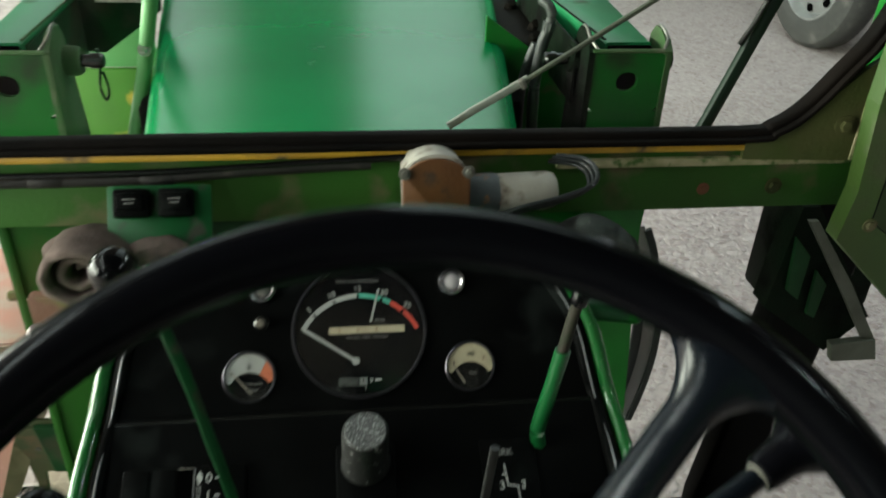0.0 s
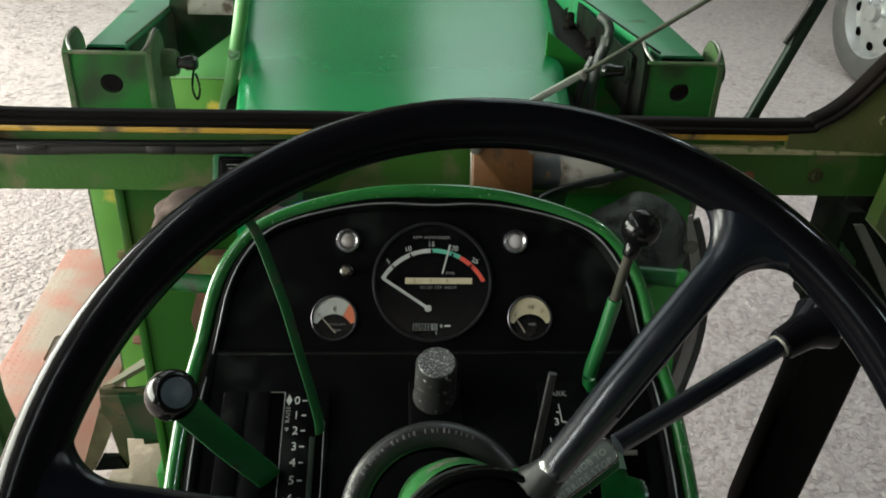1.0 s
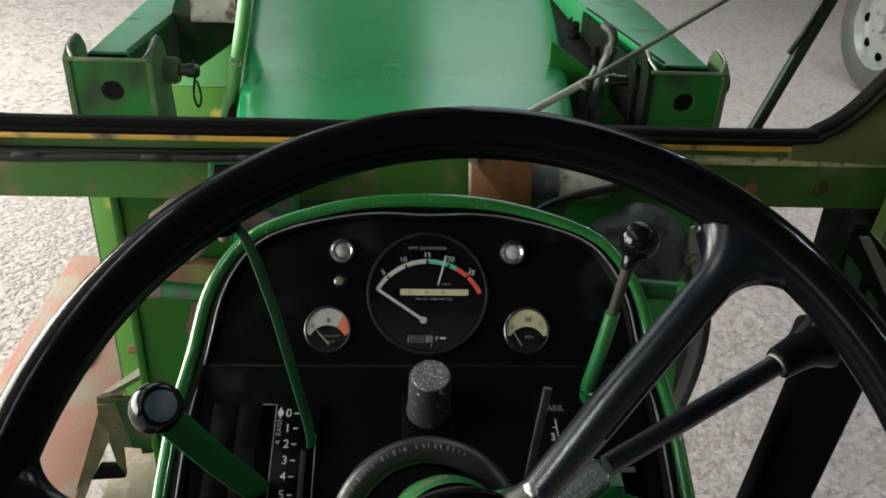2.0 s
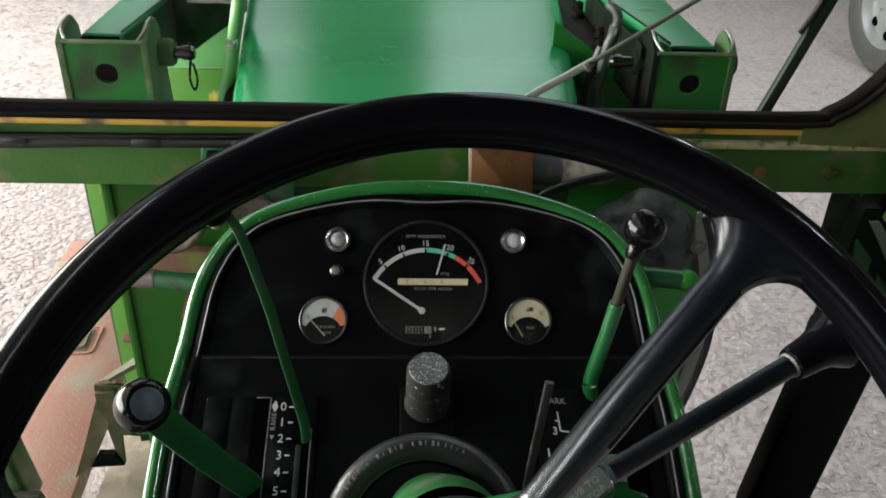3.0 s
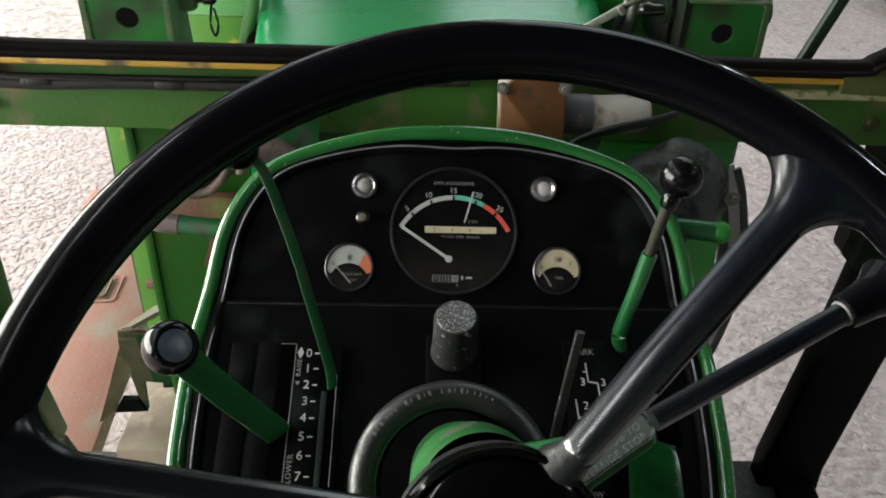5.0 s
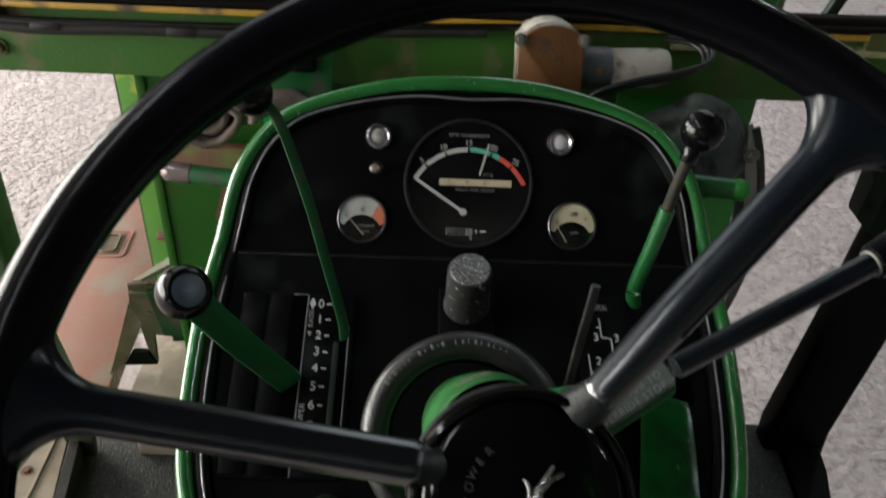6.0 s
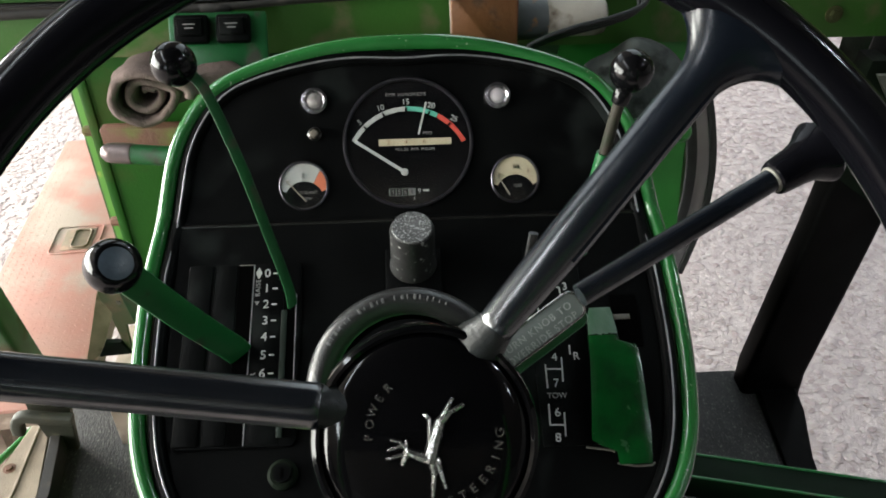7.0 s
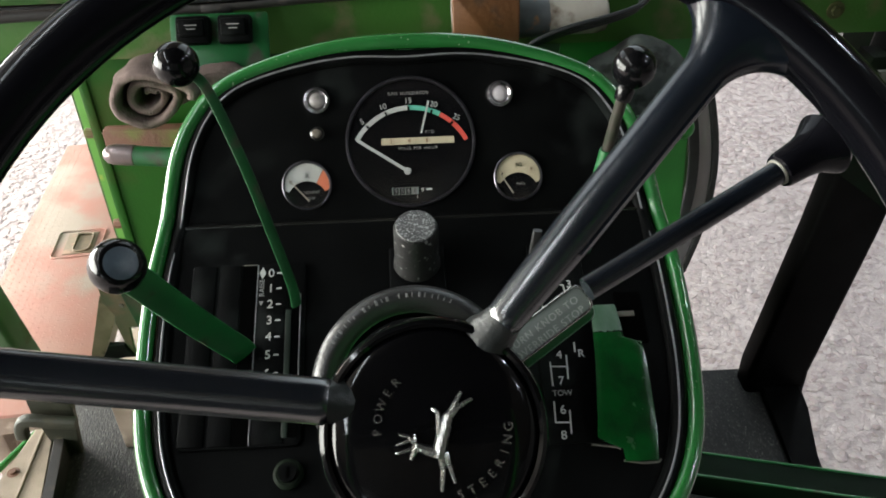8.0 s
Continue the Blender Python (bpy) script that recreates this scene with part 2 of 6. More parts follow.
def gravel_material():
    m = bpy.data.materials.new("pale_gravel")
    m.use_nodes = True
    n, l = m.node_tree.nodes, m.node_tree.links
    b = n["Principled BSDF"]
    b.inputs["Roughness"].default_value = 0.9
    b.inputs["Specular IOR Level"].default_value = 0.2
    tc = n.new("ShaderNodeTexCoord")
    heights = []
    cols = []
    for sc in (38.0, 95.0):
        v = n.new("ShaderNodeTexVoronoi")
        v.inputs["Scale"].default_value = sc
        l.new(tc.outputs["Object"], v.inputs["Vector"])
        heights.append(v.outputs["Distance"])
        cols.append(v.outputs["Color"])
    ns = n.new("ShaderNodeTexNoise")
    ns.inputs["Scale"].default_value, ns.inputs["Detail"].default_value = 1.3, 8
    l.new(tc.outputs["Object"], ns.inputs["Vector"])
    bw = n.new("ShaderNodeRGBToBW")
    l.new(cols[0], bw.inputs[0])
    r = n.new("ShaderNodeValToRGB")
    r.color_ramp.elements[0].color, r.color_ramp.elements[0].position = (0.295, 0.245, 0.246, 1), 0.1
    r.color_ramp.elements[1].color, r.color_ramp.elements[1].position = (0.52, 0.462, 0.457, 1), 0.85
    l.new(bw.outputs[0], r.inputs[0])
    q = n.new("ShaderNodeMix")
    q.data_type = "RGBA"
    l.new(ns.outputs[0], q.inputs[0])
    l.new(r.outputs[0], q.inputs[6])
    q.inputs[7].default_value = (0.46, 0.40, 0.393, 1)
    l.new(q.outputs[2], b.inputs["Base Color"])
    lump = n.new("ShaderNodeTexNoise")
    lump.inputs["Scale"].default_value, lump.inputs["Detail"].default_value, lump.inputs["Roughness"].default_value = 22.0, 6, 0.62
    l.new(tc.outputs["Object"], lump.inputs["Vector"])
    lb = n.new("ShaderNodeBump")
    lb.inputs["Strength"].default_value, lb.inputs["Distance"].default_value = 0.16, 0.02
    l.new(lump.outputs[0], lb.inputs["Height"])
    prev = lb.outputs[0]
    for h, st in zip(heights, (0.14, 0.22)):
        bp = n.new("ShaderNodeBump")
        bp.invert = True
        bp.inputs["Strength"].default_value, bp.inputs["Distance"].default_value = st, 0.006
        l.new(h, bp.inputs["Height"])
        if prev:
            l.new(prev, bp.inputs["Normal"])
        prev = bp.outputs[0]
    l.new(prev, b.inputs["Normal"])
    return m


def stone_material():
    m = bpy.data.materials.new("gravel_stone")
    m.use_nodes = True
    n, l = m.node_tree.nodes, m.node_tree.links
    b = n["Principled BSDF"]
    b.inputs["Roughness"].default_value = 0.88
    b.inputs["Specular IOR Level"].default_value = 0.2
    g = n.new("ShaderNodeNewGeometry")
    r = n.new("ShaderNodeValToRGB")
    e = r.color_ramp.elements
    e[0].color, e[0].position = (0.335, 0.276, 0.272, 1), 0.0
    e[1].color, e[1].position = (0.50, 0.438, 0.432, 1), 1.0
    k = e.new(0.25)
    k.color = (0.41, 0.35, 0.342, 1)
    k = e.new(0.7)
    k.color = (0.48, 0.418, 0.412, 1)
    l.new(g.outputs["Random Per Island"], r.inputs[0])
    tc = n.new("ShaderNodeTexCoord")
    ns = n.new("ShaderNodeTexNoise")
    ns.inputs["Scale"].default_value, ns.inputs["Detail"].default_value = 90, 5
    l.new(tc.outputs["Object"], ns.inputs["Vector"])
    q = n.new("ShaderNodeMix")
    q.data_type, q.blend_type = "RGBA", "MULTIPLY"
    q.inputs[0].default_value = 0.5
    l.new(r.outputs[0], q.inputs[6])
    l.new(ns.outputs["Color"], q.inputs[7])
    q2 = n.new("ShaderNodeMix")
    q2.data_type = "RGBA"
    q2.inputs[0].default_value = 0.6
    l.new(q.outputs[2], q2.inputs[6])
    l.new(r.outputs[0], q2.inputs[7])
    l.new(q2.outputs[2], b.inputs["Base Color"])
    bp = n.new("ShaderNodeBump")
    bp.inputs["Strength"].default_value, bp.inputs["Distance"].default_value = 0.3, 0.002
    l.new(ns.outputs[0], bp.inputs["Height"])
    l.new(bp.outputs[0], b.inputs["Normal"])
    return m


GRAVEL, STONE = gravel_material(), stone_material()


# ---- builders ----
def part(name, bm, material, parent=None, label="", smooth=True):
    me = bpy.data.meshes.new(name)
    bmesh.ops.recalc_face_normals(bm, faces=bm.faces[:])
    for f in bm.faces:
        f.smooth = smooth
    bm.to_mesh(me)
    bm.free()
    if smooth:
        me.set_sharp_from_angle(angle=radians(38))
    me.materials.append(material)
    ob = new(name, me)
    if parent is not None:
        ob.parent = parent
    if label:
        ob["label"] = label
    return ob


def thing(name, label, category, group="", kind=""):
    return tagged(new(name), label, category, group, kind)


def V(*a):
    return Vector(a)


def basis(origin, x, y):
    x = Vector(x).normalized()
    z = x.cross(Vector(y)).normalized()
    y = z.cross(x)
    m = Matrix((x, y, z)).transposed().to_4x4()
    m.translation = origin
    return m


def along(a, b, up=(0, 0, 1)):
    """A frame at a whose z runs to b."""
    z = (Vector(b) - Vector(a)).normalized()
    x = Vector(up).cross(z)
    if x.length < 1e-4:
        x = Vector((1, 0, 0)).cross(z)
    x.normalize()
    m = Matrix((x, z.cross(x), z)).transposed().to_4x4()
    m.translation = a
    return m


def box(m, sx, sy, sz, bevel=0.002, seg=2, bm=None):
    """A bevelled box, centred in the frame m."""
    bm = bm or bmesh.new()
    made = bmesh.ops.create_cube(bm, size=1.0, matrix=Matrix.Diagonal((sx, sy, sz, 1)))
    verts = made["verts"]
    if bevel:
        edges = list({e for v in verts for e in v.link_edges})
        out = bmesh.ops.bevel(bm, geom=edges, offset=min(bevel, 0.45 * min(sx, sy, sz)), segments=seg, affect="EDGES", profile=0.5)
        verts = list({v for f in out["faces"] for v in f.verts} | {v for v in verts if v.is_valid})
    bmesh.ops.transform(bm, matrix=m, verts=verts)
    return bm


def lathe(m, profile, seg=32, bm=None):
    """Turns (radius, height) pairs round the frame's z."""
    bm = bm or bmesh.new()
    rings = []
    for r, h in profile:
        if r < 1e-6:
            rings.append([bm.verts.new(m @ V(0, 0, h))])
        else:
            rings.append([bm.verts.new(m @ V(r * math.cos(2 * math.pi * k / seg), r * math.sin(2 * math.pi * k / seg), h)) for k in range(seg)])
    for a, b in zip(rings, rings[1:]):
        for k in range(seg):
            q = (a[k % len(a)], a[(k + 1) % len(a)], b[(k + 1) % len(b)], b[k % len(b)])
            u = []
            for v in q:
                if v not in u:
                    u.append(v)
            if len(u) > 2:
                bm.faces.new(u)
    return bm


def smooth_path(pts, n=6, closed=False):
    """Catmull-Rom through the points."""
    pts = [Vector(p) for p in pts]
    out = []
    last = len(pts) if closed else len(pts) - 1
    for i in range(last):
        if closed:
            p0, p1, p2, p3 = pts[i - 1], pts[i], pts[(i + 1) % len(pts)], pts[(i + 2) % len(pts)]
        else:
            p0, p1, p2, p3 = pts[max(i - 1, 0)], pts[i], pts[i + 1], pts[min(i + 2, len(pts) - 1)]
        for k in range(n):
            t = k / n
            out.append(0.5 * (2 * p1 + (p2 - p0) * t + (2 * p0 - 5 * p1 + 4 * p2 - p3) * t * t + (3 * p1 - p0 - 3 * p2 + p3) * t ** 3))
    if not closed:
        out.append(pts[-1])
    return out


def sweep(pts, section, up=(0, 0, 1), closed=False, caps=True, bm=None, scale=None):
    """Sweeps a closed section, (a, b) pairs across and up, along the points."""
    bm = bm or bmesh.new()
    pts = [Vector(p) for p in pts]
    rings = []
    n = len(pts)
    for i, p in enumerate(pts):
        if closed:
            d = pts[(i + 1) % n] - pts[i - 1]
        else:
            d = pts[min(i + 1, n - 1)] - pts[max(i - 1, 0)]
        d.normalize()
        side = d.cross(Vector(up))
        if side.length < 1e-4:
            side = d.cross(Vector((0, 1, 0.01)))
        side.normalize()
        top = side.cross(d)
        k = scale[i] if scale else 1.0
        rings.append([bm.verts.new(p + side * a * k + top * b * k) for a, b in section])
    m = len(section)
    for i in range(n if closed else n - 1):
        a, b = rings[i], rings[(i + 1) % n]
        for k in range(m):
            bm.faces.new((a[k], a[(k + 1) % m], b[(k + 1) % m], b[k]))
    if caps and not closed:
        bm.faces.new(rings[0])
        bm.faces.new(list(reversed(rings[-1])))
    return bm


def circle(r, n=12):
    return [(r * math.cos(2 * math.pi * k / n), r * math.sin(2 * math.pi * k / n)) for k in range(n)]


def oval(a, b, n=16):
    return [(a * math.cos(2 * math.pi * k / n), b * math.sin(2 * math.pi * k / n)) for k in range(n)]


def tube(pts, r, n=12, closed=False, up=(0, 0, 1), bm=None, scale=None):
    return sweep(pts, circle(r, n), up, closed, True, bm, scale)


def slab(m, outline, z0, z1, bevel=0.0, bm=None, holes=()):
    """A plate from an outline of (u, v) pairs in the frame m, from z0 to z1."""
    bm = bm or bmesh.new()
    lo = [bm.verts.new(m @ V(u, v, z0)) for u, v in outline]
    hi = [bm.verts.new(m @ V(u, v, z1)) for u, v in outline]
    n = len(outline)
    top = bm.faces.new(hi)
    bm.faces.new(list(reversed(lo)))
    for k in range(n):
        bm.faces.new((lo[k], lo[(k + 1) % n], hi[(k + 1) % n], hi[k]))
    if bevel:
        bmesh.ops.bevel(bm, geom=list(top.edges), offset=bevel, segments=2, affect="EDGES", profile=0.5)
    return bm


def rounded(w, h, r, seg=5, cx=0.0, cy=0.0):
    out = []
    for sx, sy, a0 in ((1, 1, 0), (-1, 1, 90), (-1, -1, 180), (1, -1, 270)):
        for k in range(seg + 1):
            a = radians(a0 + 90 * k / seg)
            out.append((cx + sx * (w / 2 - r) + r * math.cos(a), cy + sy * (h / 2 - r) + r * math.sin(a)))
    return out


def ball(m, r, flat=None, seg=28):
    """A ball round the frame's origin; flat: the height at which its top is cut."""
    prof = [(0, -r)]
    for k in range(1, 24):
        a = -math.pi / 2 + math.pi * k / 24
        h = r * math.sin(a)
        if flat is not None and h > flat:
            prof += [(math.sqrt(max(r * r - flat * flat, 0)), flat), (math.sqrt(max(r * r - flat * flat, 0)) * 0.85, flat + 0.0006), (0, flat + 0.0008)]
            break
        prof.append((r * math.cos(a), h))
    else:
        prof.append((0, r))
    return lathe(m, prof, seg)


def lettering(name, text, m, size, material, parent, depth=0.0003, spacing=1.0, label=""):
    cu = bpy.data.curves.new(name, "FONT")
    cu.body, cu.size, cu.extrude, cu.align_x, cu.align_y, cu.space_character = text, size, depth, "CENTER", "CENTER", spacing
    tmp = bpy.data.objects.new(name, cu)
    scene.collection.objects.link(tmp)
    bpy.context.view_layer.update()
    me = bpy.data.meshes.new_from_object(tmp.evaluated_get(bpy.context.evaluated_depsgraph_get()))
    bpy.data.objects.remove(tmp)
    bpy.data.curves.remove(cu)
    me.transform(m)
    me.materials.clear()
    me.materials.append(material)
    ob = new(name, me)
    ob.parent = parent
    if label:
        ob["label"] = label
    return ob


def bolt(name, m, r, parent, material=None, h=0.006, washer=True):
    bm = bmesh.new()
    if washer:
        lathe(m, [(0, 0), (r * 1.7, 0), (r * 1.7, 0.0015), (0, 0.0015)], 20, bm)
    lathe(m, [(r, 0.001), (r, h * 0.85), (r * 0.85, h), (0, h)], 6, bm)
    return part(name, bm, material or STEEL, parent)

# ---- setting ----
bm = bmesh.new()
bmesh.ops.create_grid(bm, x_segments=60, y_segments=60, size=60)
for v in bm.verts:
    v.co.z = GZ - 0.006 + 0.003 * noise.noise(v.co * 0.7)
ground = part("ground", bm, GRAVEL)
tagged(ground, "pale crushed gravel floor of a farm shed", "ground", kind="structure")


def gravel_stones():
    """Loose angular stones over the stretches beside the tractor, one mesh."""
    rng = np.random.default_rng(7)
    ico = bmesh.new()
    bmesh.ops.create_icosphere(ico, subdivisions=1, radius=1.0)
    base = np.array([v.co[:] for v in ico.verts])
    tris = np.array([[v.index for v in f.verts] for f in ico.faces])
    ico.free()
    spots = []
    for x0, x1, y0, y1, n, smin, smax in ((0.55, 2.0, 0.7, 2.8, 7500, 0.005, 0.0170), (0.55, 3.2, 2.6, 5.2, 17000, 0.008, 0.024), (2.0, 3.2, 0.7, 2.8, 7000, 0.007, 0.022), (1.0, 6.5, 5.0, 11.5, 14000, 0.014, 0.028), (-2.2, -0.75, 0.6, 2.8, 10000, 0.004, 0.0125), (-3.4, -0.75, 2.6, 5.5, 22000, 0.007, 0.020), (-6.5, -1.0, 5.3, 11.5, 9000, 0.014, 0.030)):
        p = np.stack([rng.uniform(x0, x1, n), rng.uniform(y0, y1, n), smin + (smax - smin) * rng.random(n) ** 1.8], 1)
        spots.append(p)
    p = np.concatenate(spots)
    n = len(p)
    size = p[:, 2]
    form = base[None] * (1 + rng.uniform(-0.28, 0.28, (n, len(base), 1)))
    form *= (np.stack([rng.uniform(0.7, 1.3, n), rng.uniform(0.6, 1.0, n), rng.uniform(0.35, 0.7, n)], 1) * size[:, None])[:, None, :]
    a = rng.uniform(0, 2 * np.pi, n)
    tilt = rng.uniform(-0.3, 0.3, n)
    ct, st = np.cos(tilt)[:, None], np.sin(tilt)[:, None]
    y, z = form[..., 1] * ct - form[..., 2] * st, form[..., 1] * st + form[..., 2] * ct
    x = form[..., 0]
    ca, sa = np.cos(a)[:, None], np.sin(a)[:, None]
    co = np.stack([x * ca - y * sa + p[:, :1], x * sa + y * ca + p[:, 1:2], z * np.where(p[:, :1] < 0, 0.10, 0.15) + GZ - 0.003], -1).reshape(-1, 3)
    f = (tris[None] + (np.arange(n) * len(base))[:, None, None]).reshape(-1, 3)
    me = bpy.data.meshes.new("gravel")
    me.from_pydata(co.tolist(), [], f.tolist())
    me.materials.append(STONE)
    return tagged(new("gravel", me), "loose pale angular gravel stones", "gravel", kind="stuff")


gravel_stones()


def wall(name, m, w, h, label, openings=()):
    """A sheet wall with thickness in the frame m (u across, v up), cut by one opening (u0, u1, v1)."""
    bm = bmesh.new()
    spans = [(-w / 2, w / 2, 0, h)]
    for u0, u1, v1 in openings:
        spans = [(-w / 2, u0, 0, h), (u1, w / 2, 0, h), (u0, u1, v1, h)]
    for u0, u1, v0, v1 in spans:
        box(m @ Matrix.Translation(((u0 + u1) / 2, (v0 + v1) / 2, 0)), u1 - u0, v1 - v0, 0.12, 0, bm=bm)
    return tagged(part(name, bm, GREY_WALL, smooth=False), label, "wall", kind="structure")


wall("wall_west", basis((-8.0, 4.0, GZ), (0, 1, 0), (0, 0, 1)), 24, 4.6, "pale metal shed wall with a wide open doorway", [(-7.5, 3.5, 4.2)])
wall("wall_east", basis((9.0, 4.0, GZ), (0, 1, 0), (0, 0, 1)), 24, 4.6, "pale metal shed wall")
wall("wall_north", basis((0.5, 16.0, GZ), (1, 0, 0), (0, 0, 1)), 17, 4.6, "pale metal shed wall")
wall("wall_south", basis((0.5, -8.0, GZ), (1, 0, 0), (0, 0, 1)), 17, 4.6, "pale metal shed wall, unseen, opened for the rear fill light", [(-5.8, -3.2, 3.4)])
bm = bmesh.new()
cuts = sorted((sx - w / 2, sx + w / 2) for sx, sy, w, sl, pw, c in SKYLIGHTS)
y0, y1 = 2.0, 15.0
box(pose(0.5, (y0 - 8.1) / 2, 4.72), 17.2, y0 + 8.1, 0.12, 0, bm=bm)
box(pose(0.5, (y1 + 16.1) / 2, 4.72), 17.2, 16.1 - y1, 0.12, 0, bm=bm)
for u0, u1 in ((-8.1, cuts[0][0]), (cuts[0][1], cuts[1][0]), (cuts[1][1], 9.1)):
    box(pose((u0 + u1) / 2, (y0 + y1) / 2, 4.72), u1 - u0, y1 - y0, 0.12, 0, bm=bm)
tagged(part("ceiling", bm, WOOD, smooth=False), "plain boarded shed ceiling with two roof lights", "ceiling", kind="structure")

# ---- tractor body: bonnet, side rails, clutch housing, platform ----
ENGINE_BLACK = mat("engine_black", (0.0025, 0.003, 0.0025), (0.005, 0.005, 0.004), scale=20, rough=0.7, bump=0.5, fine=80, spec=0.015)
tractor = thing("tractor", "green farm tractor with a long smooth bonnet", "tractor")


def hood():
    """The bonnet: a wide, slightly crowned sheet with rolled shoulders, widening a little forward."""
    bm = bmesh.new()
    rings = []
    for y in np.linspace(0.98, 3.3, 24):
        k = (y - 1.19) / 0.96
        half = HOOD_W0 + (HOOD_W1 - HOOD_W0) * k
        ztop = HOOD_Z - 0.006 * (y - 1.0)
        prof = []
        for s in np.linspace(-1, 1, 41):
            u = abs(s)
            if u < 0.8:
                x = half * u / 0.8 * 0.90
                z = ztop - 0.014 * (u / 0.8) ** 2
            else:
                a = (u - 0.8) / 0.2 * math.pi / 2
                r = half * 0.10
                x = half * 0.90 + r * math.sin(a)
                z = ztop - 0.014 - r * 1.2 * (1 - math.cos(a))
            prof.append(V(HOOD_X + math.copysign(x, s), y, z))
        rings.append([bm.verts.new(V(prof[0].x, y, prof[0].z - 0.16))] + [bm.verts.new(p) for p in prof] + [bm.verts.new(V(prof[-1].x, y, prof[-1].z - 0.16))])
    for a, b in zip(rings, rings[1:]):
        for k in range(len(a) - 1):
            bm.faces.new((a[k], a[k + 1], b[k + 1], b[k]))
    bm.faces.new(rings[0])
    return bm


HOOD_Z, HOOD_X, HOOD_W0, HOOD_W1 = 1.665, -0.018, 0.288, 0.425
part("hood", hood(), GREEN_HOOD, tractor, "glossy green bonnet sheet")
# near-black blocks fill the gap below the bonnet's edges
for s in (-1, 1):
    part("engine_side", box(pose(-0.018 + s * 0.312, 1.95, 1.44), 0.07, 1.1, 0.32, 0.02), ENGINE_BLACK, tractor, "near-black engine side under the bonnet")
part("engine_block", box(pose(0, 2.05, 1.15), 0.46, 2.1, 0.62, 0.03), GREEN_RUST, tractor, "grimy engine block under the bonnet")
part("clutch_housing", box(pose(0, 0.75, 0.78), 0.42, 1.3, 0.5, 0.05), GREEN_OLD, tractor)
for s in (-1, 1):
    part("side_rail", box(pose(s * 0.40, 2.0, 1.02), 0.05, 2.2, 0.24, 0.008), GREEN, tractor)

platform = thing("platform", "tractor operator platform with black ribbed rubber mat", "platform")
for s in (-1, 1):
    part("deck", box(pose(s * 0.49, 0.45, 0.73), 0.50, 1.46, 0.025, 0.004), DULL_STEEL, platform)
part("mat", slab(pose(0, 0, 0.744), [(-0.73, -0.26), (-0.25, -0.26), (-0.25, 1.19), (-0.75, 1.19)], 0, 0.010, 0.003), MAT_RUBBER, platform, "worn black ribbed rubber mat")
part("mat", slab(pose(0, 0, 0.744), [(0.25, -0.26), (0.72, -0.26), (0.745, 0.9), (0.735, 1.185), (0.25, 1.185)], 0, 0.010, 0.003), MAT_RUBBER, platform, "worn black ribbed rubber mat")
part("step_plate", box(pose(-0.53, 1.150, 0.822), 0.155, 0.195, 0.166, 0.004), MUD, platform, "muddy grey steel step plate")

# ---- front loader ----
# grease; on the lift arm's inner side it also carries shade
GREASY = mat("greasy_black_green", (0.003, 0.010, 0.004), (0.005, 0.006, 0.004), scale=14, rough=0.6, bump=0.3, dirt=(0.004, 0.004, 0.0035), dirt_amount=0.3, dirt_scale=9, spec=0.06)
CHEEK = mat("dusty_olive_paint", (0.045, 0.105, 0.035), (0.07, 0.10, 0.05), scale=14, rough=0.65, bump=0.3, dirt=(0.16, 0.15, 0.11), dirt_amount=0.2, dirt_scale=12, spec=0.15)
loader = thing("front_loader", "green front loader with box arms and upright mounting masts", "loader")


ARM_GREEN = mat("faded_arm_green", (0.014, 0.185, 0.062), (0.018, 0.150, 0.052), scale=7, rough=0.36, bump=0.06, fine=120, dirt=(0.06, 0.085, 0.05), dirt_amount=0.05, dirt_scale=9, spec=0.35)


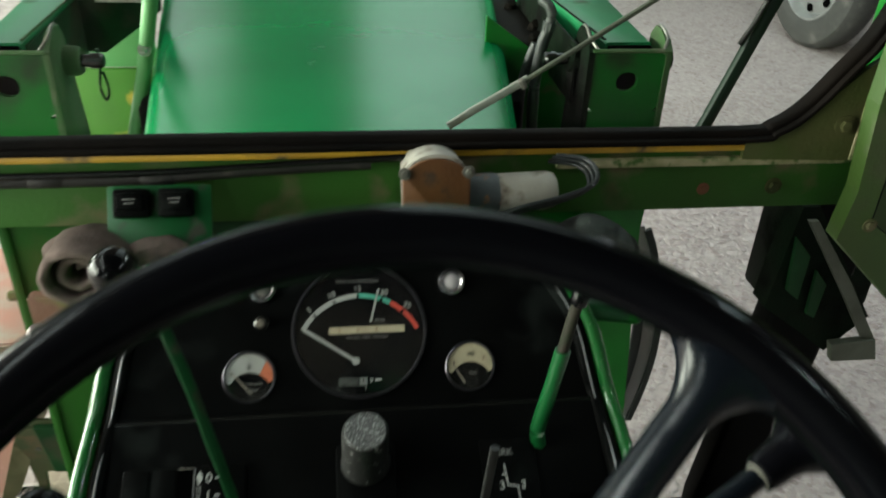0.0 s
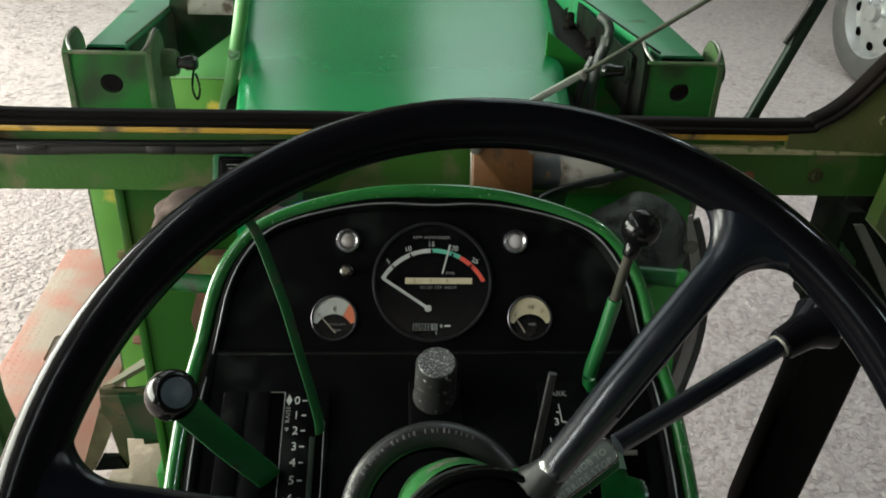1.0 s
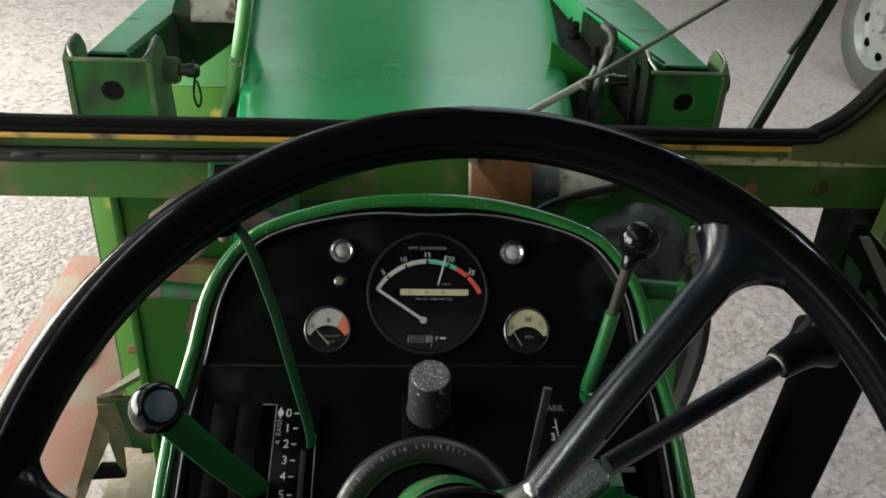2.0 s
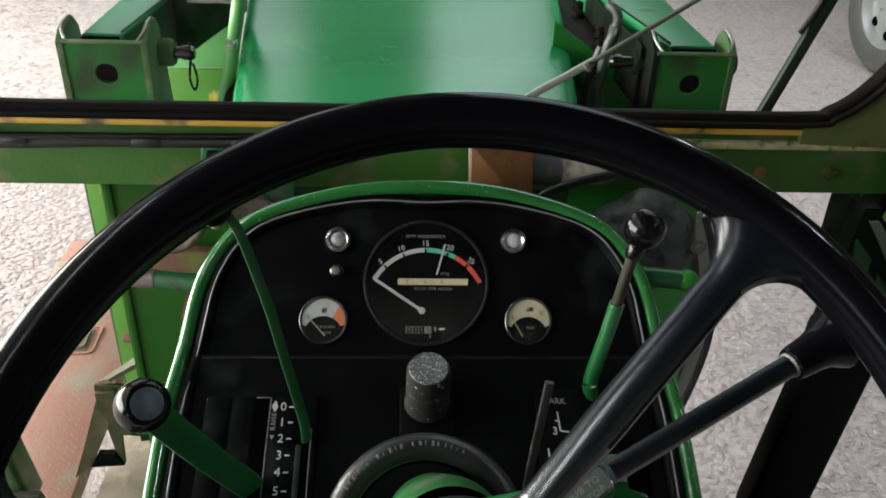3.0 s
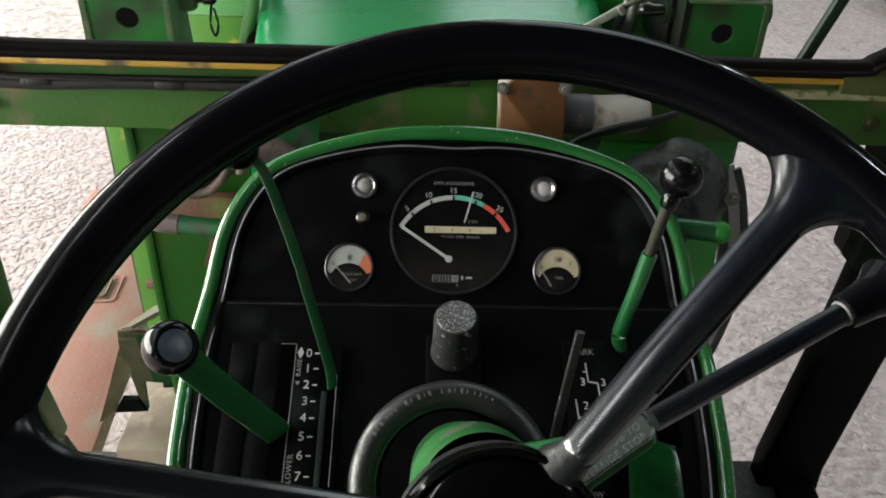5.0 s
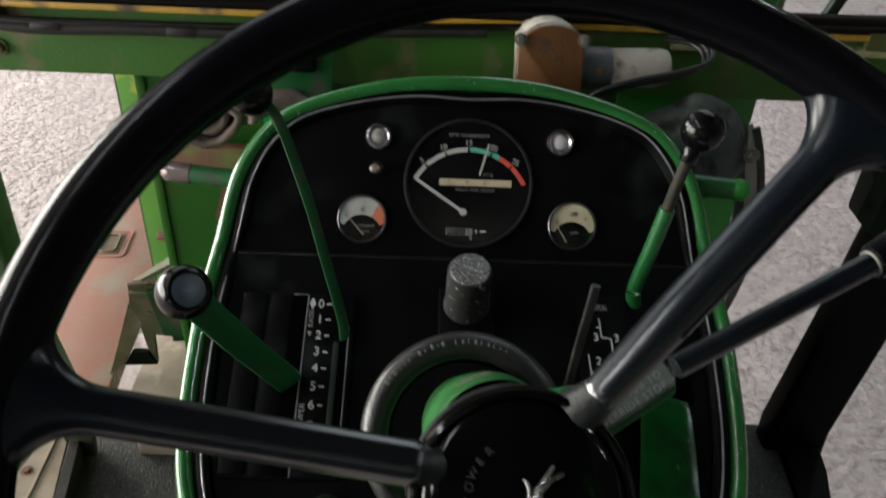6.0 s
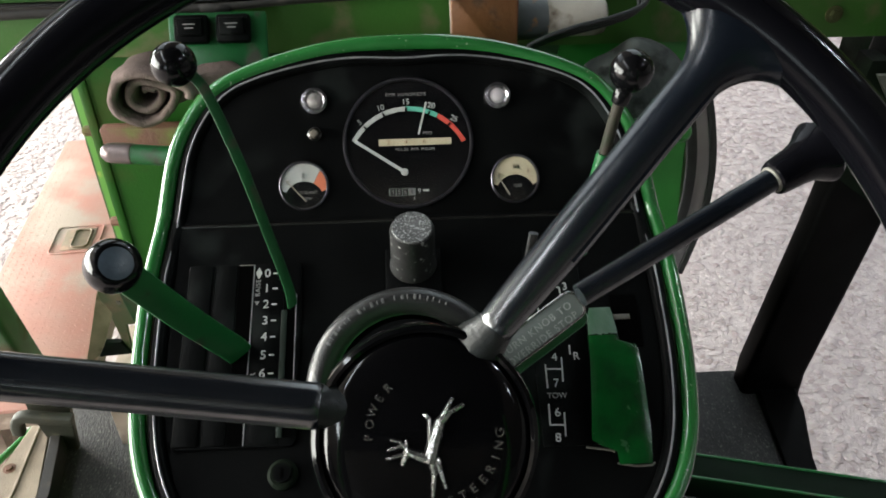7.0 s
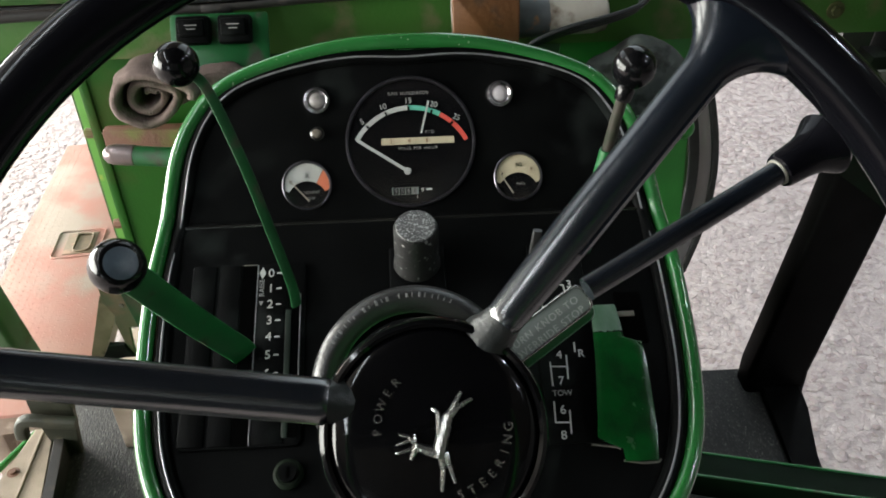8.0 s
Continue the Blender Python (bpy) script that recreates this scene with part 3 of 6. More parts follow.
def loader_side(s):
    xi, xo = (-0.633, -0.486) if s < 0 else (0.439, 0.583)
    x0, x1 = xi, xo
    cx, w = (x0 + x1) / 2, x1 - x0
    zt = 1.695
    # the mast: a channel with its web toward the cab, ears at the sides
    bm = bmesh.new()
    t = 0.010
    n = 24
    hole = [(0.0205 * math.cos(2 * math.pi * k / n), 0.0185 * math.sin(2 * math.pi * k / n)) for k in range(n)]
    hz = zt - 0.057
    for y in (1.383, 1.383 + t):
        ring = [bm.verts.new(V(cx + a, y, hz + b)) for a, b in hole]
        sq = []
        for k in range(n):
            a = 2 * math.pi * k / n
            c, q = math.cos(a), math.sin(a)
            f = min((w / 2) / max(abs(c), 1e-6), 0.057 / max(abs(q), 1e-6))
            sq.append(bm.verts.new(V(cx + c * f, y, hz + q * f)))
        for k in range(n):
            bm.faces.new((ring[k], ring[(k + 1) % n], sq[(k + 1) % n], sq[k]))
        if y == 1.383:
            front = ring
        else:
            for k in range(n):
                bm.faces.new((front[k], front[(k + 1) % n], ring[(k + 1) % n], ring[k]))
    bmesh.ops.remove_doubles(bm, verts=bm.verts[:], dist=1e-5)
    box(pose(cx, 1.383 + t / 2, (hz - 0.057 + 0.75) / 2), w, t, hz - 0.057 - 0.75, 0, bm=bm)
    part("mast_web", bm, MAST_GREEN, loader, smooth=False)
    for side, xs in ((-1, x0), (1, x1)):
        ear = [(0, -0.9), (0, 0.0), (0.022, 0.018), (0.050, 0.029), (0.072, 0.028), (0.09, 0.008), (0.125, -0.2), (0.16, -0.9)]
        m = basis((xs - t / 2, 1.380, zt), (0, 1, 0), (0, 0, 1))
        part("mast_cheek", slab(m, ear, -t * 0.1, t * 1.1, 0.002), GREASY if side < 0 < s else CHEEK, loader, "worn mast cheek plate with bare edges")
        part("bare_edge", tube(smooth_path([V(xs - side * 0.012, 1.381, zt + 0.001)] + [V(xs, 1.380 + u, zt + q) for u, q in ear[2:6]], 4), 0.0028, 8), STEEL, loader, "paint worn off the plate edge")
    part("hole_back", box(pose(cx, 1.402, zt - 0.057), 0.08, 0.004, 0.07, 0), DARK, loader, smooth=False)
    part("top_lip", tube([V(x0, 1.381, zt + 0.001), V(x1, 1.381, zt + 0.001)], 0.004, 8), CHEEK, loader)
    # the arm inside the channel, sloping forward
    a0, a1, b0, b1 = (-0.605, -0.534, -0.640, -0.534) if s < 0 else (0.473, 0.559, 0.428, 0.586)
    top, low = zt + 0.007, zt - 0.120
    bm = bmesh.new()
    ends = []
    for y, xa, xb in ((1.415, a0, a1), (1.95, b0, b1), (3.4, b0, b1)):
        ends.append([bm.verts.new(V(*q)) for q in ((xa, y, low), (xb, y, low), (xb, y, top), (xa, y, top))])
    for ra, rb in zip(ends, ends[1:]):
        for k in range(4):
            bm.faces.new((ra[k], ra[(k + 1) % 4], rb[(k + 1) % 4], rb[k]))
    bm.faces.new(ends[0])
    bm.faces.new(ends[-1])
    bmesh.ops.bevel(bm, geom=[e for e in bm.edges if abs((e.verts[0].co - e.verts[1].co).normalized().y) > 0.8], offset=0.006, segments=3, affect="EDGES", profile=0.5)
    part("arm", bm, ARM_GREEN, loader, "wedge-shaped steel lift arm")
    xin, xin2 = (a1, b1) if s < 0 else (a0, b0)
    d = -s
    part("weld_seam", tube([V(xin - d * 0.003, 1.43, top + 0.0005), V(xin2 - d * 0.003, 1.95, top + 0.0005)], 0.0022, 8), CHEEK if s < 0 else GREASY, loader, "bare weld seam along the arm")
    # dark plate on the arm's inner side: shade put into its colour
    part("inner_shade_plate", slab(basis((0, 0, 0), (0, 1, 0), (0, 0, 1)), [(1.43, low + 0.006), (1.95, low + 0.006), (1.95, top - 0.008), (1.43, top - 0.008)], min(xin, xin2) - 0.006, min(xin, xin2) - 0.002) if s > 0 else slab(basis((0, 0, 0), (0, 1, 0), (0, 0, 1)), [(1.43, low + 0.006), (2.9, low + 0.006), (2.9, top - 0.008), (1.43, top - 0.008)], xin + 0.001, xin + 0.004), GREASY if s > 0 else GREEN_DARK, loader, "dark plate standing for the lift arm's shaded, greasy inner side", smooth=False)
    part("arm_end", box(pose((a0 + a1) / 2, 1.408, zt - 0.056), a1 - a0 - 0.004, 0.010, 0.118, 0.002), DARK, loader)
    # pivot pin through the cheeks with boss, tail and safety clip
    py, pz = 1.455, zt - 0.036
    part("pin_boss", lathe(along((x1 + 0.004, py, pz), (x1 + 0.03, py, pz)), [(0, 0), (0.026, 0), (0.026, 0.020), (0.022, 0.028), (0, 0.028)], 28), CHEEK if s < 0 else GREASY, loader)
    part("pin_boss", lathe(along((x0 - 0.004, py, pz), (x0 - 0.03, py, pz)), [(0, 0), (0.026, 0), (0.026, 0.012), (0.022, 0.018), (0, 0.018)], 28), CHEEK if s < 0 else GREASY, loader)
    xe = x1 if s < 0 else x0
    d = -s
    pin = part("pivot_pin", lathe(along((xe + d * 0.02, py, pz), (xe + d * 0.09, py, pz)), [(0, 0), (0.011, 0), (0.011, 0.026), (0.014, 0.027), (0.014, 0.044), (0.010, 0.049), (0, 0.049)], 24), BLACK_METAL, loader, "greasy black pivot pin")
    if s < 0:
        loop = [V(xe + d * 0.060, py, pz + 0.02 - 0.1 * k / 10) + V(0.012 * math.sin(math.pi * 2 * k / 10) if k > 4 else 0, 0, 0) for k in range(11)]
        part("clip", tube(smooth_path([loop[0], V(xe + d * 0.060, py, pz - 0.01), V(xe + d * 0.054, py, pz - 0.05), V(xe + d * 0.061, py, pz - 0.072), V(xe + d * 0.068, py, pz - 0.05), V(xe + d * 0.063, py, pz - 0.02)]), 0.0025, 8), BLACK_METAL, pin, "wire safety clip")
    # brace plate inward and lower cross frame
    part("foot_plate", box(pose((x0 + x1) / 2 + d * 0.10, 1.44, 0.80), 0.36, 0.12, 0.14, 0.006), GREEN, loader)


for s in (-1, 1):
    loader_side(s)
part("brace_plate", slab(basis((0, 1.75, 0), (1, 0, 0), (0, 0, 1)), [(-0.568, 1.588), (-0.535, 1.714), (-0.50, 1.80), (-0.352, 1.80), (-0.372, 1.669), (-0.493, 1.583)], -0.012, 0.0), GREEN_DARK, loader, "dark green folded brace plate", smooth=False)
part("pale_plate", slab(basis((0, 1.735, 0), (1, 0, 0), (0, 0, 1)), [(-0.494, 1.690), (-0.394, 1.690), (-0.394, 1.80), (-0.486, 1.80)], -0.006, 0.0), OFFWHITE, loader, "pale plate on the brace", smooth=False)
# added plate, its bright colour stands for light on the lower mast
part("lit_mast_plate", box(pose(-0.572, 1.372, 1.16), 0.116, 0.012, 0.74, 0.003), YELLOW_GREEN, loader, "bright yellow-green plate standing for the lit lower mast")
part("cross_tube", tube([V(-0.50, 1.62, 1.30), V(0.47, 1.62, 1.30)], 0.045, 20), GREEN, loader)

# ---- cab ----
RUST = mat("brown_rust", (0.115, 0.045, 0.022), (0.065, 0.032, 0.016), scale=14, rough=0.75, bump=0.4, dirt=(0.10, 0.13, 0.03), dirt_amount=0.12, dirt_scale=12)
DOOR_GREEN = mat("dark_door_green", (0.026, 0.064, 0.007), (0.034, 0.054, 0.010), scale=6, rough=0.5, bump=0.2, dirt=(0.05, 0.06, 0.025), dirt_amount=0.18, dirt_scale=14)
SEAL = mat("perished_black_seal", (0.0025, 0.0023, 0.0023), (0.007, 0.005, 0.004), scale=9, rough=0.6, bump=0.3, fine=300, spec=0.05)
OLIVE_DULL = mat("dull_olive_steel", (0.048, 0.066, 0.016), (0.070, 0.070, 0.028), scale=16, rough=0.6, bump=0.3, dirt=(0.03, 0.035, 0.012), dirt_amount=0.25, dirt_scale=18, spec=0.2)
PEELED = mat("peeled_cream_paint", (0.33, 0.29, 0.18), (0.16, 0.17, 0.07), scale=45, rough=0.7, bump=0.4, fine=160, dirt=(0.05, 0.10, 0.02), dirt_amount=0.25, dirt_scale=60)
LEFT_PANEL = mat("rusting_green_panel", (0.017, 0.086, 0.007), (0.013, 0.066, 0.006), scale=5, rough=0.5, bump=0.15, dirt=(0.048, 0.062, 0.014), dirt_amount=0.26, dirt_scale=6, spec=0.15)
cab = thing("tractor_cab", "worn green steel tractor cab front with rubber-sealed windscreen", "cab")
RY = 0.815
part("lower_rail", box(pose(0.03, RY + 0.02, 1.7185), 1.16, 0.04, 0.077, 0.003), GREEN_OLD, cab, "scuffed green cross rail under the windscreen")
part("yellow_strip", box(pose(-0.015, RY + 0.010, 1.7605), 1.06, 0.034, 0.0075, 0.002), YELLOW, cab, "chipped yellow paint strip")


def seal_path():
    """The lower run of the windscreen's rubber, rounded up at both corners."""
    right = [V(0.44, RY + 0.004, 1.771), V(0.475, RY + 0.004, 1.779), V(0.505, RY + 0.004, 1.80), V(0.535, RY + 0.004, 1.838), V(0.575, RY + 0.006, 1.90), V(0.585, RY + 0.01, 2.0), V(0.585, RY + 0.02, 2.55)]
    left = [V(-p.x - 0.04, p.y, p.z) for p in reversed(right)]
    return smooth_path(left + [V(-0.2, RY + 0.004, 1.771), V(0, RY + 0.004, 1.771), V(0.2, RY + 0.004, 1.771)] + right, 5)


sp = seal_path()
part("windscreen_seal", sweep(sp, rounded(0.021, 0.021, 0.006, 3), up=(0, -1, 0)), SEAL, cab, "perished black rubber windscreen seal")
part("windscreen_seal_lip", sweep([p + V(0, -0.008, 0) for p in sp], rounded(0.006, 0.020, 0.0025, 2), up=(0, -1, 0)), SEAL, cab)
gbm = bmesh.new()
gv = [gbm.verts.new(p + V(0, 0.008, 0)) for p in sp]
gbm.faces.new(gv)
glass = part("windscreen", gbm, GLASS, cab, "clear flat windscreen glass", smooth=False)
glass.visible_shadow = False
for s in (-1, 1):
    m = basis((0.47 if s > 0 else -0.535, RY - 0.004, 1.747), (s, 0, 0), (0, 0, 1))
    tri = [(-0.03, 0), (0.104, -0.004), (0.104, 0.115), (0.085, 0.100), (0.055, 0.068), (0.032, 0.042), (0.005, 0.026), (-0.03, 0.020)]
    part("corner_gusset", slab(m, tri if s > 0 else tri[::-1], -0.004, 0.004, 0), OLIVE_DULL, cab, "olive corner gusset with bare edges", smooth=False)
    part("bare_edge", box(m @ Matrix.Translation((0.103, 0.041, 0.003)), 0.007, 0.088, 0.006, 0.001), PEELED, cab, "paint rubbed off the gusset edge")
    bolt("gusset_bolt", along((0.552 if s > 0 else -0.615, RY - 0.009, 1.787), (0.552 if s > 0 else -0.615, RY - 0.1, 1.787)), 0.007, cab, OLIVE_DULL)
    part("front_pillar", box(pose(s * 0.620, RY + 0.02, 2.22, 0, 0, 0), 0.075, 0.05, 1.0, 0.006), GREEN, cab)
part("peeled_strip", box(pose(0.40, RY - 0.002, 1.7435), 0.35, 0.010, 0.010, 0.002), PEELED, cab, "cream peeled paint along the rail's upper edge")
bolt("rail_bolt", along((0.491, RY, 1.709), (0.491, RY - 0.1, 1.709)), 0.006, cab, OLIVE_DULL)
bolt("rail_bolt", along((-0.52, RY, 1.709), (-0.52, RY - 0.1, 1.709)), 0.006, cab, OLIVE_DULL)
bolt("rail_bolt", along((0.405, RY + 0.001, 1.707), (0.405, RY - 0.1, 1.707)), 0.0045, cab, GREEN_RUST, h=0.002)
part("lower_post", box(pose(-0.378, RY + 0.030, 1.212), 0.012, 0.03, 0.944, 0.002), LEFT_PANEL, cab, "green folded edge of the lower cab panel")
part("lower_panel", slab(basis((-0.382, RY + 0.018, 1.684), (1, 0, 0), (0, 0, 1)), [(0, 0), (0.14, 0), (0.16, -0.9), (0.0, -0.94)], -0.006, 0.0), LEFT_PANEL, cab, "green lower panel going brown with rust", smooth=False)
scale_edge = random.Random(11)
rust_outline = [(0.085 + 0.012 * scale_edge.uniform(-1, 1), -0.155), (0.070, -0.20 + 0.01 * scale_edge.uniform(-1, 1)), (0.078, -0.25), (0.060, -0.29), (0.072, -0.34), (0.064, -0.40), (0.15, -0.42), (0.15, -0.15), (0.12, -0.16), (0.10, -0.145)]
part("rust_scale", slab(basis((-0.382, RY + 0.0165, 1.684), (1, 0, 0), (0, 0, 1)), rust_outline, 0.0, 0.002), RUST, cab, "brown rust scale on the panel", smooth=False)
part("rusty_flange", box(pose(-0.274, RY - 0.002, 1.579), 0.176, 0.018, 0.036, 0.003), RUST, cab, "rust-brown flange behind the handle")
for z in (1.575, 1.44):
    bolt("post_bolt", along((-0.384, RY + 0.030, z), (-0.45, RY + 0.03, z)), 0.0065, cab, RUST, h=0.014)
part("lower_panel", slab(basis((0.330, RY + 0.012, 1.683), (1, 0, 0), (0, 0, 1)), [(-0.15, 0), (0.012, 0), (0.010, -0.03), (0.042, -0.4), (0.01, -0.45), (-0.2, -0.45)], -0.006, 0.006), GREEN, cab)
# the green is darkened to stand for the shade behind the dash
part("bulkhead", slab(basis((0, RY + 0.014, 0), (1, 0, 0), (0, 0, 1)), [(-0.165, 1.685), (0.2, 1.685), (0.2, 1.45), (-0.165, 1.45)], -0.005, 0.005), GREEN_DARK, cab, "bulkhead behind the dash, its green darkened for the shade there", smooth=False)
# unseen rear wall blocks light from behind; its pane feeds reflections
for cz, hz in ((1.19, 0.90), (2.64, 0.12)):
    part("unseen_rear_wall", box(pose(0, -1.02, cz), 1.5, 0.04, hz, 0.01), HEADLINER, cab, "unseen dark cab rear wall, added to block light from behind")
for s in (-1, 1):
    part("unseen_rear_wall", box(pose(s * 0.66, -1.02, 2.11), 0.18, 0.04, 0.94, 0.01), HEADLINER, cab, "unseen dark cab rear wall, added to block light from behind")
rear_glass = part("added_rear_pane", box(pose(0, -1.02, 2.11), 1.14, 0.006, 0.94, 0.0), GLASS, cab, "unseen rear glass, added for reflections on the spokes", smooth=False)
rear_glass.visible_shadow = False
# unseen roof, its dark lining keeps reflections off the black parts
part("roof", box(pose(0.05, -0.05, 2.72), 1.3, 1.9, 0.08, 0.02), HEADLINER, cab, "unseen cab roof, lined dark to keep reflections down")
for s in (-1, 1):
    part("rear_pillar", box(pose(s * 0.66, -0.85, 1.75), 0.06, 0.06, 1.9, 0.005), GREEN, cab)
FR = basis((0.556, 0.772, 1.70), (1, 0, 0), (0, 0, 1))
part("side_frame", slab(FR, [(0.012, 0.90), (-0.004, 0.128), (0.004, 0.025), (-0.003, -0.036), (0.102, -0.133), (0.16, -0.18), (0.16, -0.13), (0.075, -0.045), (0.032, -0.012), (0.032, 0.90)], -0.012, 0.012), DOOR_GREEN, cab, "green door frame beside the windscreen", smooth=False)
part("side_sheet", slab(FR, [(0.034, 0.90), (0.40, 0.90), (0.40, -0.20), (0.16, -0.13), (0.077, -0.045), (0.034, -0.010)], -0.010, 0.004), DOOR_GREEN, cab, "scuffed green door sheet", smooth=False)
part("frame_crease", box(FR @ Matrix.Translation((0.033, 0.45, 0.006)), 0.005, 0.92, 0.010, 0.001), GREASY, cab)
bolt("frame_screw", along((0.588, 0.760, 1.683), (0.588, 0.70, 1.683)), 0.005, cab, GREEN_OLD, h=0.004)
# ---- instrument console ----
console = thing("instrument_console", "black tractor dash panel in a rounded green steel trim", "dashboard")
UPF = basis((0, 0.65, 1.70), (1, 0, 0), (0, 0.526, 0.850))
LOF = basis((0, 0.578, 1.60), (1, 0, 0), (0, 0.903, 0.430))
CREASE = -0.117
UP_HALF = [(0.0, 0.053), (0.05, 0.051), (0.095, 0.0435), (0.148, 0.028), (0.183, 0.010), (0.207, -0.018), (0.222, -0.050), (0.231, -0.088), (0.2375, -0.117)]
LO_HALF = [(0.241, -0.045), (0.2415, -0.10), (0.239, -0.155), (0.231, -0.207), (0.214, -0.250), (0.185, -0.285), (0.14, -0.31)]


def console_outline(inset=0.0, lift=0.0):
    """The rim of the dash, from the lower left over the top to the lower right."""
    right = [UPF @ V(u * (1 - inset / 0.24), v - inset * max(0, 1 - u / 0.22), lift) for u, v in UP_HALF] + [LOF @ V(u - inset, v, lift) for u, v in LO_HALF]
    left = [V(-p.x, p.y, p.z) for p in reversed(right[1:])]
    return smooth_path(left + right, 5)


rim = console_outline()
part("trim", sweep(rim, oval(0.0075, 0.0085, 16), up=(0, -0.75, 0.66)), TRIM_GREEN, console, "rounded bright green steel trim with chipped highlights")
part("inner_bead", sweep(console_outline(0.0150, 0.0), circle(0.0070, 12), up=(0, -0.75, 0.66)), BLACK_PANEL, console, "black rubber bead inside the trim")
# thin pale line along the top of the bead
part("bead_edge", sweep(console_outline(0.0155, 0.0066), circle(0.0010, 8), up=(0, -0.75, 0.66)), EDGE_GREY, console, "thin pale grey edge line")
bm = bmesh.new()
back = [p + V(0, 0.09, -0.045) for p in rim]
ra, rb = [bm.verts.new(p + V(0, 0.004, -0.002)) for p in rim], [bm.verts.new(p) for p in back]
for k in range(len(rim) - 1):
    bm.faces.new((ra[k], ra[k + 1], rb[k + 1], rb[k]))
cowl = part("cowl", bm, GREEN, console, "green sheet cowl round the instruments")
cowl.modifiers.new("thick", "SOLIDIFY").thickness = 0.003


up_pts = [p.xy for p in smooth_path([V(u * (1 - 0.012 / 0.24), v - 0.012 * max(0, 1 - u / 0.22), 0) for u, v in UP_HALF], 4)]
up_outline = [(u, v) for u, v in up_pts] + [(-u, v) for u, v in reversed(up_pts[1:])]
part("upper_panel", slab(UPF, up_outline, -0.012, 0.0), BLACK_PANEL, console, "black wrinkle-finish gauge panel")
lo_pts = [p.xy for p in smooth_path([V(u - 0.012, v, 0) for u, v in [(0.240, 0.013)] + LO_HALF], 4)]
lo_outline = [(u, v) for u, v in lo_pts] + [(-u, v) for u, v in reversed(lo_pts)]
part("lower_panel", slab(LOF, lo_outline, -0.012, 0.0), BLACK_PANEL, console, "black lower control panel")
part("panel_crease", box(UPF @ Matrix.Translation((0, CREASE - 0.001, 0.0005)), 0.448, 0.0022, 0.005, 0.001), DARK, console)
part("panel_fold", tube([LOF @ V(u, 0.0085, -0.0012) for u in (-0.224, 0.0, 0.224)], 0.0022, 8), BLACK_METAL, console, "folded edge between the panels")


def on_up(u, v, h=0.0):
    return UPF @ Matrix.Translation((u, v, h))


def on_lo(u, v, h=0.0):
    return LOF @ Matrix.Translation((u, v, h))


def ring_flat(m, r0, r1, a0, a1, h, n=40, bm=None, thick=0.0003):
    """A flat arc; angles in degrees clockwise from straight up."""
    bm = bm or bmesh.new()
    lo, hi = [], []
    for k in range(n + 1):
        a = radians(a0 + (a1 - a0) * k / n)
        lo.append([bm.verts.new(m @ V(r0 * math.sin(a), r0 * math.cos(a), z)) for z in (h, h + thick)])
        hi.append([bm.verts.new(m @ V(r1 * math.sin(a), r1 * math.cos(a), z)) for z in (h, h + thick)])
    for k in range(n):
        bm.faces.new((lo[k][1], lo[k + 1][1], hi[k + 1][1], hi[k][1]))
        bm.faces.new((hi[k][0], hi[k][1], hi[k + 1][1], hi[k + 1][0]))
        bm.faces.new((lo[k][0], lo[k][1], lo[k + 1][1], lo[k + 1][0]))
    return bm


def dial_glass(m, r, parent):
    ob = part("lens", lathe(m, [(0, 0.0008), (r * 0.6, 0.0006), (r, 0)], 40), DIAL_GLASS, parent, "clear domed dial glass")
    ob.visible_shadow = False


DIAL_GLASS = bpy.data.materials.new("dial_glass")
DIAL_GLASS.use_nodes = True
gl = DIAL_GLASS.node_tree
for node in list(gl.nodes):
    gl.nodes.remove(node)
g_out, g_mix = gl.nodes.new("ShaderNodeOutputMaterial"), gl.nodes.new("ShaderNodeMixShader")
g_tr, g_gl = gl.nodes.new("ShaderNodeBsdfTransparent"), gl.nodes.new("ShaderNodeBsdfGlossy")
g_gl.inputs["Roughness"].default_value = 0.08
g_mix.inputs[0].default_value = 0.045
gl.links.new(g_tr.outputs[0], g_mix.inputs[1])
gl.links.new(g_gl.outputs[0], g_mix.inputs[2])
gl.links.new(g_mix.outputs[0], g_out.inputs[0])

# tachometer
tach = thing("tachometer", "large round black tachometer with a white, teal and red scale", "gauge")
TC = on_up(0.001, -0.0425)
part("bezel", lathe(TC, [(0.0628, -0.004), (0.0628, 0.002), (0.0618, 0.0034), (0.0602, 0.0034), (0.0592, 0.0010), (0.0592, -0.003)], 72), DARK_STEEL, tach, "thin dark metal bezel")
part("face", lathe(TC, [(0, 0.0004), (0.0596, 0.0004), (0.0596, -0.004)], 72), BLACK_GLOSS, tach, "black dial face")
TA = TC @ Matrix.Translation((0, -0.0275, 0))
part("white_arc", ring_flat(TA, 0.0580, 0.0624, -59.5, -1.6, 0.0006), WHITE, tach)
part("teal_arc", ring_flat(TA, 0.0580, 0.0624, -1.2, 28.4, 0.0006), TEAL, tach)
part("red_arc", ring_flat(TA, 0.0580, 0.0624, 28.8, 62.5, 0.0006), RED, tach)
for num, ang in (("5", -43.5), ("10", -22.5), ("15", -1), ("20", 20.5), ("25", 42)):
    a = radians(ang)
    part("tick", box(TA @ Matrix.Translation((0.0592 * math.sin(a), 0.0592 * math.cos(a), 0.0012)) @ pose(0, 0, 0, 0, 0, -ang), 0.0022, 0.0042, 0.0006, 0), DARK, tach, smooth=False)
    lettering("number", num, TA @ Matrix.Translation((0.0666 * math.sin(a), 0.0666 * math.cos(a), 0.0009)) @ pose(0, 0, 0, 0, 0, -ang * 0.55), 0.0075, WHITE, tach)
